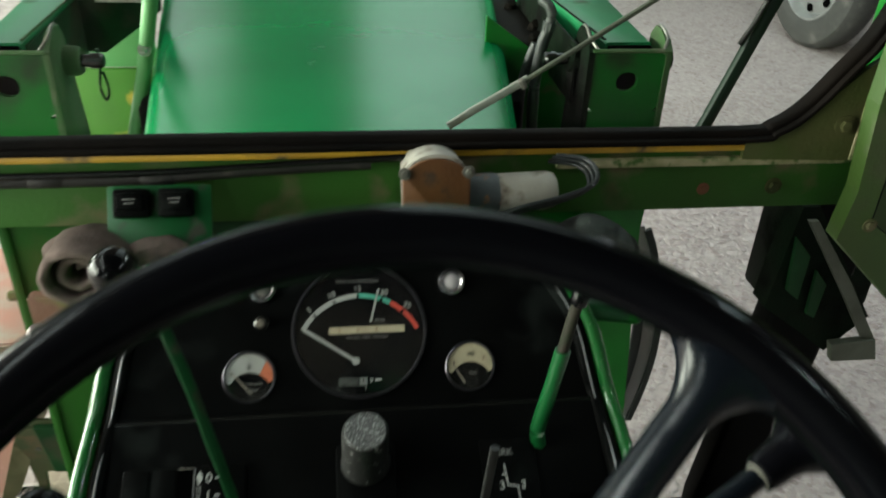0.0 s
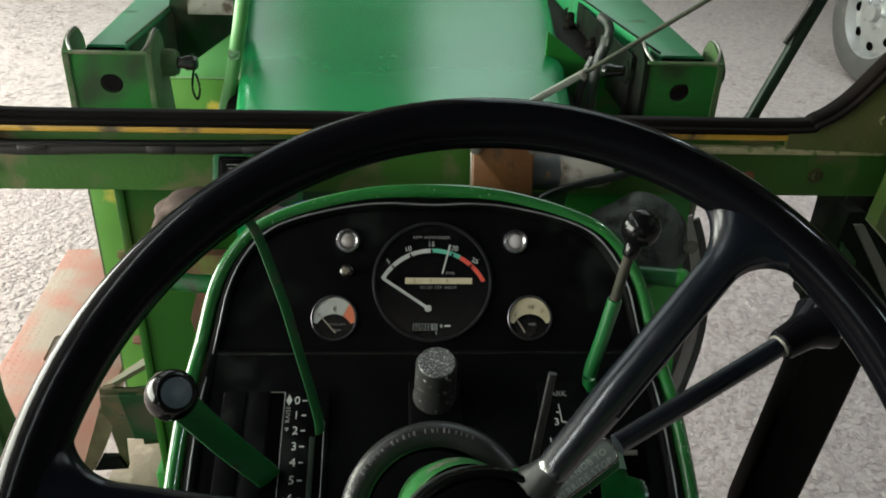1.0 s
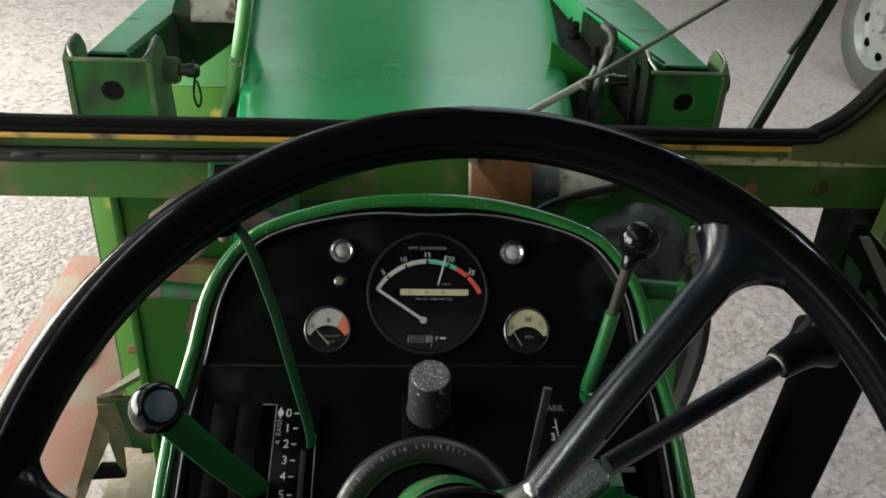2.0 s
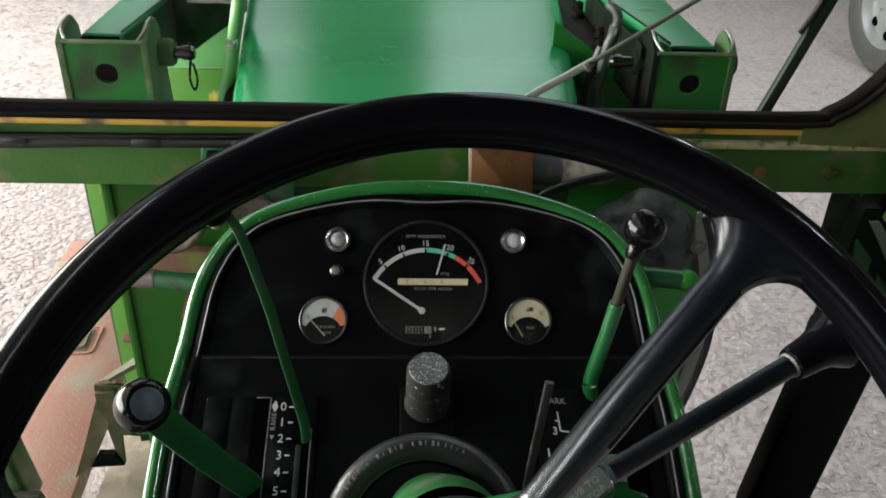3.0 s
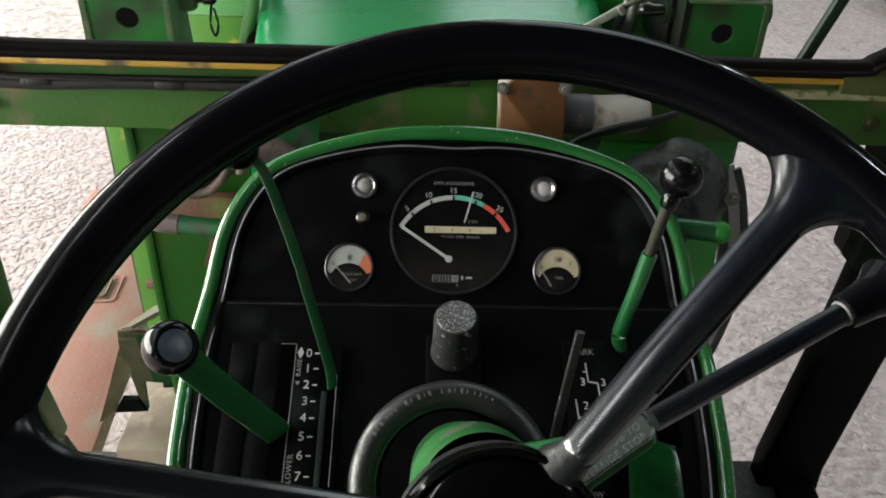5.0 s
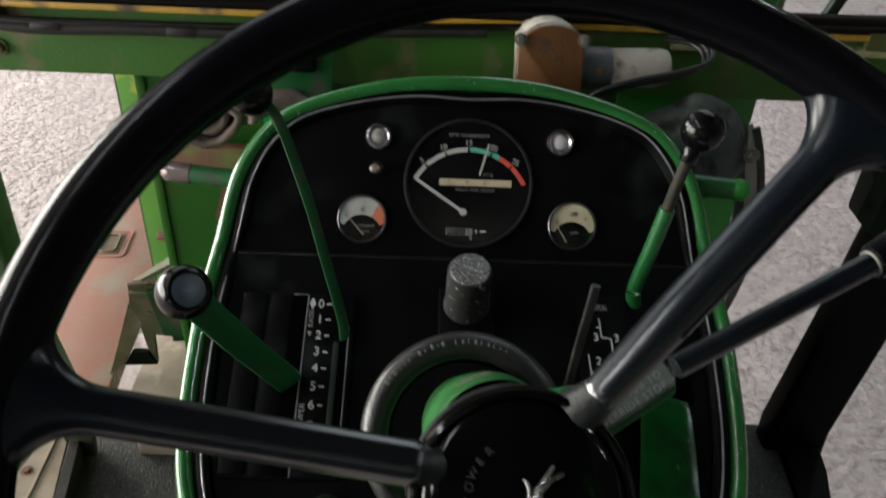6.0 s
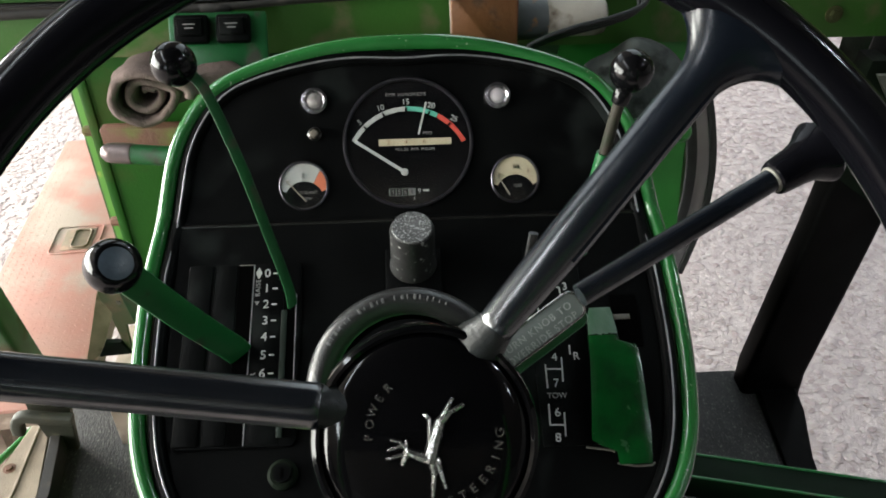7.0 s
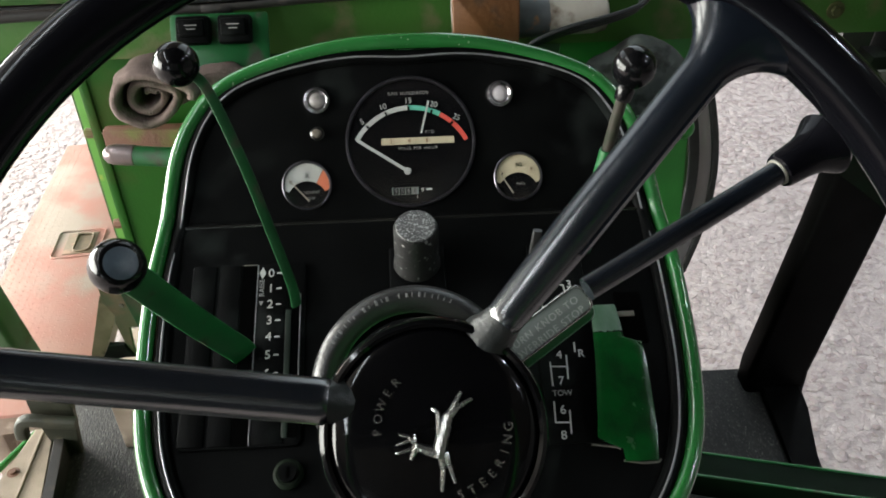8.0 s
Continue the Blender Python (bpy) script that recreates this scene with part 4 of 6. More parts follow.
lettering("caption", "RPM HUNDREDS", TC @ Matrix.Translation((-0.001, 0.0462, 0.0008)), 0.0044, GREY_PRINT, tach, spacing=1.25)
part("speed_strip", box(TC @ Matrix.Translation((0.0065, 0.0010, 0.0008)), 0.070, 0.0064, 0.0006, 0), CREAM, tach, "cream miles-per-hour strip", smooth=False)
for k, num in enumerate(("2", "4", "6")):
    lettering("number", num, TC @ Matrix.Translation((-0.019 + 0.0172 * k, 0.0010, 0.0013)), 0.0055, BROWN, tach)
lettering("caption", "MILES PER HOUR", TC @ Matrix.Translation((0.0064, -0.0060, 0.0008)), 0.0040, GREY_PRINT, tach, spacing=1.3)
lettering("caption", "PTO", TC @ Matrix.Translation((0.0185, 0.0088, 0.0008)), 0.0042, GREY_PRINT, tach, spacing=1.2)


def bar(m, a, b, w0, w1, h, thick=0.0008):
    """A flat tapered hand from a to b in the frame m."""
    a, b = Vector(a), Vector(b)
    d = (b - a).normalized()
    s = V(-d.y, d.x)
    return slab(m, [tuple(a + s * w0 / 2), tuple(a - s * w0 / 2), tuple(b - s * w1 / 2), tuple(b + s * w1 / 2)], h, h + thick)


part("pto_line", bar(TC, (0.0184, 0.0385), (0.0102, 0.0082), 0.0019, 0.0016, 0.0008), WHITE, tach, smooth=False)
part("needle", bar(TC, (-0.0051, -0.0272), (-0.0517, 0.0036), 0.0030, 0.0030, 0.0022), WHITE, tach, "white pointer resting at zero", smooth=False)
part("needle_pivot", lathe(TC @ Matrix.Translation((-0.0045, -0.0276, 0.001)), [(0, 0.0032), (0.0032, 0.003), (0.0036, 0)], 20), WHITE, tach)
part("hour_meter", box(TC @ Matrix.Translation((-0.0075, -0.0468, 0.0006)), 0.0255, 0.0068, 0.0005, 0), mat("hour_meter_grey", (0.20, 0.23, 0.21), rough=0.6, bump=0), tach, smooth=False)
for k, num in enumerate("9561"):
    part("digit_wheel", box(TC @ Matrix.Translation((-0.0166 + 0.0061 * k, -0.0468, 0.0010)), 0.0052, 0.0060, 0.0004, 0), BLACK_GLOSS if k < 3 else GREY_PRINT, tach, smooth=False)
    lettering("digit", num, TC @ Matrix.Translation((-0.0166 + 0.0061 * k, -0.0468, 0.0014)), 0.0062, GREY_PRINT if k < 3 else DARK, tach)
lettering("digit", "9", TC @ Matrix.Translation((0.0090, -0.0466, 0.0010)), 0.0062, WHITE, tach)
part("tenth_mark", box(TC @ Matrix.Translation((0.0155, -0.0458, 0.0008)), 0.006, 0.0018, 0.0004, 0), WHITE, tach, smooth=False)
part("tick", box(TC @ Matrix.Translation((0.004, -0.0530, 0.0008)), 0.0008, 0.003, 0.0004, 0), WHITE, tach, smooth=False)
dial_glass(TC @ Matrix.Translation((0, 0, 0.0042)), 0.0592, tach)


def small_gauge(name, label, u, colours, words, needle_to, marks):
    g = thing(name, label, "gauge", "round gauges on the dash")
    m = on_up(u, -0.0800) @ Matrix.Scale(0.905, 4)
    part("bezel", lathe(m, [(0.0262, -0.002), (0.0262, 0.0022), (0.0252, 0.0030), (0.0243, 0.0028), (0.0238, 0.0008)], 48), DARK_STEEL, g)
    part("face", lathe(m, [(0, 0.0004), (0.024, 0.0004), (0.024, -0.003)], 48), BLACK_GLOSS, g, "black lower half of the dial")
    top = m @ Matrix.Translation((0, -0.017, 0))
    for mt, a0, a1 in colours:
        bm = bmesh.new()
        n = 18
        inner, outer = [], []
        for k in range(n + 1):
            a = radians(a0 + (a1 - a0) * k / n)
            w = V(math.sin(a), math.cos(a))
            o = V(0, -0.017)
            bq = 2 * o.dot(w)
            cq = o.length_squared - 0.0236 ** 2
            r1 = (-bq + math.sqrt(max(bq * bq - 4 * cq, 0))) / 2
            r0 = min(0.0215, r1 - 0.0001)
            inner.append(bm.verts.new(top @ V(r0 * w.x, r0 * w.y, 0.0008)))
            outer.append(bm.verts.new(top @ V(r1 * w.x, r1 * w.y, 0.0008)))
        for k in range(n):
            bm.faces.new((inner[k], inner[k + 1], outer[k + 1], outer[k]))
        part("scale_band", bm, mt, g, smooth=False)
    for text, du, dv, size, mt in marks:
        lettering("mark", text, m @ Matrix.Translation((du, dv, 0.0013)), size, mt, g)
    for k, text in enumerate(words):
        lettering("caption", text, m @ Matrix.Translation((0.003, -0.0075 - 0.0065 * k, 0.0010)), 0.0040, GREY_PRINT, g, spacing=1.15)
    part("needle", bar(m, (0.002 if u < 0 else -0.006, -0.017), needle_to, 0.0016, 0.0008, 0.0018, 0.0005), mat("gauge_pointer", (0.25, 0.22, 0.18), rough=0.5, bump=0), g, smooth=False)
    dial_glass(m @ Matrix.Translation((0, 0, 0.0034)), 0.0240, g)


small_gauge("coolant_gauge", "round coolant temperature gauge, white and orange over black", -0.1008, [(WHITE, -62, 28), (ORANGE, 28.5, 62)], ("COOLANT", "TEMP"), (-0.0185, 0.006), [("||", 0.0, 0.011, 0.006, BLACK_PANEL), ("C", -0.0165, 0.0035, 0.0055, BLACK_PANEL)])
small_gauge("fuel_gauge", "round fuel gauge with a cream upper scale", 0.1032, [(CREAM, -62, 62)], ("FUEL",), (-0.019, 0.004), [("1/2", 0.001, 0.0125, 0.0062, BLACK_PANEL), ("F", 0.0145, 0.0075, 0.0058, BROWN), ("E", -0.0165, 0.0040, 0.005, BLACK_PANEL)])


TARNISHED = mat("tarnished_chrome", (0.36, 0.35, 0.37), (0.22, 0.21, 0.22), scale=90, rough=0.24, metal=1.0, bump=0.05)


def indicator_lamp(u, lens):
    g = thing("indicator_lamp", "round chrome-rimmed warning lamp with a clear lens", "lamp", "warning lamps on the dash")
    m = on_up(u, 0.0)
    part("rim", lathe(m, [(0.0135, 0), (0.0135, 0.003), (0.0122, 0.0050), (0.0098, 0.0056), (0.0072, 0.0032)], 32), TARNISHED, g, "tarnished chrome rim")
    part("lens", lathe(m, [(0.0072, 0.0034), (0.0058, 0.0046), (0.0036, 0.0052), (0, 0.0054)], 28), lens, g, "milky lens")


LENS_CLEAR = mat("milky_lens", (0.42, 0.395, 0.41), (0.34, 0.315, 0.32), scale=120, rough=0.25, bump=0.1, coat=0.5)
LENS_DULL = mat("facetted_lens", (0.30, 0.28, 0.27), (0.14, 0.13, 0.12), scale=160, rough=0.25, bump=0.3, coat=0.5)
indicator_lamp(-0.0868, LENS_DULL)
indicator_lamp(0.0880, LENS_CLEAR)
sw = thing("push_switch", "tiny black push switch in a dull metal collar", "switch")
part("collar", lathe(on_up(-0.0880, -0.0312), [(0.0068, 0), (0.0068, 0.002), (0.0050, 0.0034)], 24), BLACK_METAL, sw)
part("button", lathe(on_up(-0.0880, -0.0312), [(0.0042, 0.002), (0.0042, 0.0075), (0.003, 0.009), (0, 0.0092)], 20), DULL_STEEL, sw)

# lower panel: quadrants, slots, lettering
part("left_quadrant", slab(LOF, rounded(0.104, 0.172, 0.006, 4, -0.1535, -0.121), 0.0, 0.004, 0.0015), BLACK_PANEL, console, "raised black quadrant plate")
part("rib", box(on_lo(-0.1935, -0.121, 0.0045), 0.022, 0.168, 0.004, 0.0018), BLACK_PANEL, console)
part("rib", box(on_lo(-0.1700, -0.121, 0.0042), 0.020, 0.168, 0.0025, 0.0012), BLACK_PANEL, console)
# pale line painted in as the highlight along the rounded edge
part("rib_highlight", sweep([on_lo(-0.2035 + 0.0045 * k / 6, -0.038 - 0.0275 * k, 0.0048).translation for k in range(7)], circle(0.0011, 6)), EDGE_GREY, console, "pale line standing for the highlight on the plate's edge")
part("slot", box(on_lo(-0.1525, -0.1215, 0.0035), 0.0130, 0.168, 0.002, 0.0), DARK, console, "long dark lever slot", smooth=False)
part("slot_edge", box(on_lo(-0.1452, -0.1215, 0.0048), 0.0008, 0.168, 0.0014, 0.0003), EDGE_GREY, console)
part("slot_edge", box(on_lo(-0.1525, -0.0372, 0.0046), 0.0130, 0.0010, 0.001, 0.0003), STEEL, console)
part("scale_plate", box(on_lo(-0.1310, -0.121, 0.0042), 0.028, 0.168, 0.0012, 0.0004), BLACK_PANEL, console, "black number plate")
part("slot", box(on_lo(-0.1098, -0.134, 0.0036), 0.0076, 0.132, 0.002, 0.0), DARK, console, smooth=False)
part("slot_edge", box(on_lo(-0.1056, -0.119, 0.0046), 0.0010, 0.102, 0.001, 0.0003), EDGE_GREY, console)
SLOT_STRIP = mat("dull_slot_green", (0.010, 0.017, 0.012), (0.006, 0.010, 0.007), scale=40, rough=0.5, bump=0.15, spec=0.2)
part("quadrant_strip", box(on_lo(-0.1160, -0.142, 0.0048), 0.0050, 0.116, 0.0010, 0.0004), SLOT_STRIP, console, "dull green strip in the slot")
for k, v in enumerate((-0.0468, -0.0622, -0.0780, -0.0938, -0.1095, -0.1265, -0.1435, -0.1617)):
    lettering("number", str(k), on_lo(-0.1328, v, 0.0052), 0.0115, WHITE, console)
    part("mark", box(on_lo(-0.1254, v, 0.0052), 0.0046, 0.0013, 0.0004, 0), WHITE, console, smooth=False)
lettering("caption", "RAISE", on_lo(-0.1408, -0.0612, 0.0052) @ pose(0, 0, 0, 0, 0, 90), 0.0062, GREY_PRINT, console, spacing=1.15)
lettering("caption", "LOWER", on_lo(-0.1405, -0.1550, 0.0052) @ pose(0, 0, 0, 0, 0, 90), 0.0068, GREY_PRINT, console, spacing=1.15)
part("arrow", slab(on_lo(-0.1407, -0.0462, 0.0), [(0.0, 0.006), (0.0030, 0.0), (0.0, -0.006), (-0.0030, 0.0)], 0.0050, 0.0055), WHITE, console, smooth=False)
part("arrow", slab(on_lo(-0.1410, -0.0765, 0.0), [(0.0, -0.0022), (0.0022, 0.0018), (-0.0022, 0.0018)], 0.0050, 0.0055), GREY_PRINT, console, smooth=False)

# right side: gear pattern
part("gear_plate", box(on_lo(0.130, -0.122, 0.0010), 0.050, 0.190, 0.002, 0.0006), BLACK_PANEL, console, "black gear pattern plate")


for text, u, v, size in (("PARK", 0.1240, -0.0400, 0.0085), ("3", 0.1212, -0.0702, 0.0105), ("3", 0.1402, -0.0706, 0.0105), ("2", 0.1220, -0.0933, 0.0105), ("R", 0.1418, -0.0932, 0.0100), ("5", 0.1234, -0.1157, 0.0105), ("4", 0.1228, -0.1387, 0.0105), ("R", 0.1423, -0.1387, 0.0100), ("7", 0.1217, -0.1625, 0.0105), ("TOW", 0.1213, -0.1736, 0.0070), ("6", 0.1199, -0.1885, 0.0105), ("8", 0.1180, -0.2102, 0.0105)):
    lettering("gear_mark", text, on_lo(u, v, 0.0023), size, GREY_PRINT if len(text) > 1 else WHITE, console)
for pts in ([(0.1115, -0.045), (0.1128, -0.060)], [(0.1251, -0.051), (0.1263, -0.0700)], [(0.1263, -0.0698), (0.1352, -0.0713)], [(0.1350, -0.0712), (0.1358, -0.0900)], [(0.1221, -0.060), (0.1252, -0.060)], [(0.1130, -0.087), (0.1154, -0.121)], [(0.1145, -0.104), (0.1279, -0.1052)], [(0.1280, -0.0947), (0.1290, -0.114)], [(0.1373, -0.1278), (0.1371, -0.1368)], [(0.1140, -0.145), (0.1138, -0.1667)], [(0.1139, -0.1492), (0.1283, -0.1499)], [(0.1290, -0.139), (0.1278, -0.1613)], [(0.1131, -0.1807), (0.1123, -0.1990)], [(0.1122, -0.1988), (0.1251, -0.1995)], [(0.1256, -0.1888), (0.1244, -0.2091)]):
    part("gear_line", bar(LOF, pts[0], pts[1], 0.0012, 0.0012, 0.0023, 0.0003), WHITE, console, smooth=False)


def drum_cover(v0, v1, left, right, jag=0.0, seed=1):
    """A strip of the bent cover between v0 and v1; its crown lies across the panel."""
    rng = random.Random(seed)
    bm, rows = bmesh.new(), []
    n, c = 22, 14
    for k in range(n + 1):
        f = k / n
        row = []
        for j in range(c + 1):
            g = j / c
            e = 1 - abs(2 * g - 1) ** 8
            v = v0 + (v1 - v0) * f
            if jag and k == n:
                v += jag * rng.uniform(-1, 1)
            h = 0.0035 + 0.0125 * max(0.0, 1 - ((v + 0.166) / 0.082) ** 2) * (0.86 + 0.14 * e)
            row.append(bm.verts.new(LOF @ V(left(v) + (right(v) - left(v)) * g, v, h)))
        rows.append(row)
    for ra, rb in zip(rows, rows[1:]):
        for j in range(c):
            bm.faces.new((ra[j], ra[j + 1], rb[j + 1], rb[j]))
    return bm


def cover_left(v):
    return float(np.interp(v, [-0.2355, -0.2230, -0.2225, -0.2187, -0.147, -0.104, -0.0961], [0.1655, 0.1640, 0.1640, 0.1440, 0.1516, 0.1553, 0.1585]))


def cover_right(v):
    return float(np.interp(v, [-0.2355, -0.212, -0.18, -0.1494, -0.1318, -0.1295, -0.1055, -0.0926], [0.1928, 0.1948, 0.1950, 0.1958, 0.1945, 0.1800, 0.1793, 0.1780]))


SCRAPED = mat("scraped_pale_green", (0.075, 0.115, 0.085), (0.025, 0.075, 0.035), scale=55, rough=0.5, bump=0.3, dirt=(0.010, 0.080, 0.022), dirt_amount=0.22, dirt_scale=70, stretch=(1.0, 0.4, 1.0))
part("side_cover", drum_cover(-0.2355, -0.1235, cover_left, cover_right), COVER_GREEN, console, "bent dark green metal cover plate")
part("scraped_end", drum_cover(-0.0945, -0.1225, cover_left, cover_right, 0.0010, 3), SCRAPED, console, "paint scraped off the end of the cover")
part("slot", box(on_lo(0.1920, -0.1060, 0.0016), 0.0235, 0.050, 0.002, 0.0), DARK, console, smooth=False)
part("slot_bar", box(on_lo(0.1880, -0.1030, 0.0032), 0.0150, 0.0050, 0.0015, 0.0004), DULL_STEEL, console, "grey bar inside the slot")
for lip in (((0.1400, -0.2195), (0.1600, -0.2225), (0.1635, -0.2245)), ((0.1645, -0.2340), (0.1790, -0.2368), (0.1930, -0.2368), (0.1955, -0.2345))):
    part("panel_lip", sweep([LOF @ V(u, v, 0.004) for u, v in lip], circle(0.0009, 8)), DULL_STEEL, console, "bare metal lip")
key = thing("key_switch", "worn black key switch with a steel barrel", "switch")
KM = on_lo(-0.1115, -0.2300)
part("collar", lathe(KM, [(0.0125, 0), (0.0125, 0.004), (0.010, 0.006), (0.0075, 0.006)], 28), GREASY, key)
part("barrel", lathe(KM, [(0.0075, 0.005), (0.0075, 0.010), (0, 0.010)], 24), BLACK_PANEL, key)
part("keyway", box(KM @ Matrix.Translation((0, 0, 0.0102)), 0.002, 0.009, 0.001, 0), DARK, key, smooth=False)

# choke knob: a stout black cylinder with a scratched top
knob = thing("control_knob", "stout black cylindrical knob with a scratched pale top", "knob")
KN = along(on_lo(0.0015, -0.0415).translation, on_lo(0.0015, -0.0325, 0.059).translation)
part("body", lathe(KN, [(0.0225, 0.000), (0.0225, 0.005), (0.0205, 0.008), (0.0200, 0.0535), (0.0185, 0.0570), (0.017, 0.0575)], 40), WORN_BLACK, knob)
part("cap", lathe(KN, [(0.0178, 0.0573), (0.0172, 0.0586), (0, 0.0590)], 40), WORN_TOP, knob, "scratched pale grey top")
part("base", box(on_lo(0.0015, -0.050, 0.003), 0.052, 0.050, 0.006, 0.003), BLACK_PANEL, knob)
# ---- steering wheel and column ----
WC = V(0.0104, 0.1518, 1.7994)
WF = basis(WC, (0.99976, 0, -0.02199), (0.01608, 0.68209, 0.73109))
WN = (WF.to_3x3() @ V(0, 0, 1)).normalized()
RW = 0.2128
# specular fades from hub to rim, standing in for where the sheen falls
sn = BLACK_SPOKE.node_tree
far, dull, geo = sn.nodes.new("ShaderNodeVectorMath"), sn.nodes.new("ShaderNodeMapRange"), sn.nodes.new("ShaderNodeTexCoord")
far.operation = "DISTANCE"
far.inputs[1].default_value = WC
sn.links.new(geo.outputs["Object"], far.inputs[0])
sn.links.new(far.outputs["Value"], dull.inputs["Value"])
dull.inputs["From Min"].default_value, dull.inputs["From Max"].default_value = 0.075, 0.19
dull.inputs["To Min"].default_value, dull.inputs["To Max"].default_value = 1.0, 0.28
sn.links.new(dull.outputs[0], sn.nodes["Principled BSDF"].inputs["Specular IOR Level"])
wheel = thing("steering_wheel", "black three-spoke tractor steering wheel with a domed hub", "steering wheel")
part("rim", sweep([WF @ V(RW * math.cos(2 * math.pi * k / 120), RW * math.sin(2 * math.pi * k / 120), 0) for k in range(120)], circle(0.0128, 22), up=WN, closed=True), BLACK_WHEEL, wheel, "thick smooth black rim")
SPOKE = [(1.0, -0.35), (1.02, -0.18), (0.98, 0.0), (0.86, 0.22), (0.72, 0.43), (0.58, 0.64), (0.44, 0.82), (0.27, 0.95), (0.06, 1.0), (-0.18, 0.98), (-0.42, 0.90), (-0.64, 0.74), (-0.82, 0.52), (-0.94, 0.24), (-1.0, -0.05), (-0.97, -0.38), (-0.85, -0.66), (-0.62, -0.88), (-0.3, -0.98), (0.0, -1.0), (0.3, -0.98), (0.6, -0.88), (0.82, -0.7), (0.94, -0.5)]
ROUND = [(math.cos(c), math.sin(c)) for c in [-0.35 + 2 * math.pi * i / 24 for i in range(24)]]
FILLET = 0.026
# each spoke: its root by the hub, its axis's end at the rim, half its width at the root
SPOKES = ((V(0.0228, 0.0401, -0.018), V(0.1325, 0.1663, -0.001), 0.0080), (V(-0.0478, 0.0112, -0.018), V(-0.2094, 0.0327, -0.001), 0.0096), (V(0.018, -0.041, -0.018), V(0.072, -0.200, -0.001), 0.0088))
for root, end, half in SPOKES:
    d = (end - root).normalized()
    side = (WF.to_3x3() @ V(-d.y, d.x, 0)).normalized()
    bm, rings, crest = bmesh.new(), [], []
    for k in range(81):
        t = k / 80
        p2 = root.lerp(end, t)
        p = WF @ p2
        flare = max(0.0, (t - 0.74) / 0.26)
        gap = max(0.0, RW - 0.0115 - math.hypot(p2.x, p2.y))
        fillet = FILLET - math.sqrt(FILLET ** 2 - max(0.0, FILLET - gap) ** 2)
        w = half + (0.0096 - half) * min(1.0, t / 0.3) + fillet
        if k == 0:
            w *= 0.90
        h = 0.0088 * (0.9 if k == 0 else 1) + 0.0028 * flare
        mixk = 0.45 + 0.55 * min(1.0, flare * 1.6)
        rings.append([bm.verts.new(p + side * w * a2 + WN * h * b2) for a2, b2 in [(a3 + (ra - a3) * mixk, b3 + (rb - b3) * mixk) for (a3, b3), (ra, rb) in zip(SPOKE, ROUND)]])
        crest.append(p)
    for ra, rb in zip(rings, rings[1:]):
        for k in range(24):
            bm.faces.new((ra[k], ra[(k + 1) % 24], rb[(k + 1) % 24], rb[k]))
    bm.faces.new(rings[0])
    bm.faces.new(list(reversed(rings[-1])))
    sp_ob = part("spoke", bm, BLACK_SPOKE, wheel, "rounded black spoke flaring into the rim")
    if d.x > 0.3 and d.y > 0:
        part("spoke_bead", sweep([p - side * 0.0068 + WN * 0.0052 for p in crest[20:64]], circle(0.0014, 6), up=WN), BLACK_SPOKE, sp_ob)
    # the dull cast stub that carries the sleeve
    stub = root - d * 0.007
    part("spoke_stub", tube([WF @ (stub + V(0, 0, -0.008)), WF @ (root - d * 0.002 + V(0, 0, -0.004)), WF @ (root + d * 0.006)], 1.0, 18, up=WN, scale=[0.0118, 0.0096, 0.0074]), HUB_DULL, wheel, "dull cast stub between hub and spoke")
CAP_BLACK = mat("black_cap_plastic", (0.002, 0.002, 0.0024), rough=0.08, bump=0.02, spec=0.22, rough_var=0.06)
HF = WF @ Matrix.Translation((-0.0033, -0.0003, -0.020))
HL = WF @ Matrix.Translation((-0.0058, -0.0030, -0.020)) @ Matrix.Diagonal((1.055, 1.055, 1, 1))
hub = part("hub", lathe(HL, [(0.034, -0.052), (0.0440, -0.042), (0.0454, -0.028), (0.0450, -0.016), (0.0446, -0.010), (0.0430, -0.0070), (0.0412, -0.0060)], 72), HUB_DULL, wheel, "dull grey-black cast hub skirt")
part("lip", lathe(HL, [(0.0453, -0.0080), (0.0449, -0.0020), (0.0438, 0.0014), (0.0422, 0.0024), (0.0408, 0.0014), (0.0402, -0.002)], 72), CAP_BLACK, hub, "glossy black lip round the cap")
part("cap", lathe(HL, [(0.0404, -0.001), (0.0400, 0.0006), (0.0388, 0.0022), (0.0360, 0.0034), (0.0300, 0.0045), (0.015, 0.0058), (0, 0.0062)], 72), CAP_BLACK, hub, "domed black centre cap")


def arc_letters(text, r, mid, step, size, flip):
    """Raised silver letters round the cap."""
    n = len(text)
    for k, ch in enumerate(text):
        ang = mid + (k - (n - 1) / 2) * step
        a = radians(ang)
        lettering("letter", ch, HF @ Matrix.Translation((r * math.cos(a), r * math.sin(a), 0.0050)) @ pose(0, 0, 0, 0, 0, ang + flip), size, SILVER, hub, 0.0006)


SILVER = mat("dull_silver", (0.52, 0.52, 0.49), (0.22, 0.22, 0.21), scale=320, rough=0.26, metal=0.95, bump=0.1)
arc_letters("POWER", 0.0252, 158, -12.3, 0.0050, -90)
arc_letters("STEERING", 0.0276, -38, 10.5, 0.0052, 90)


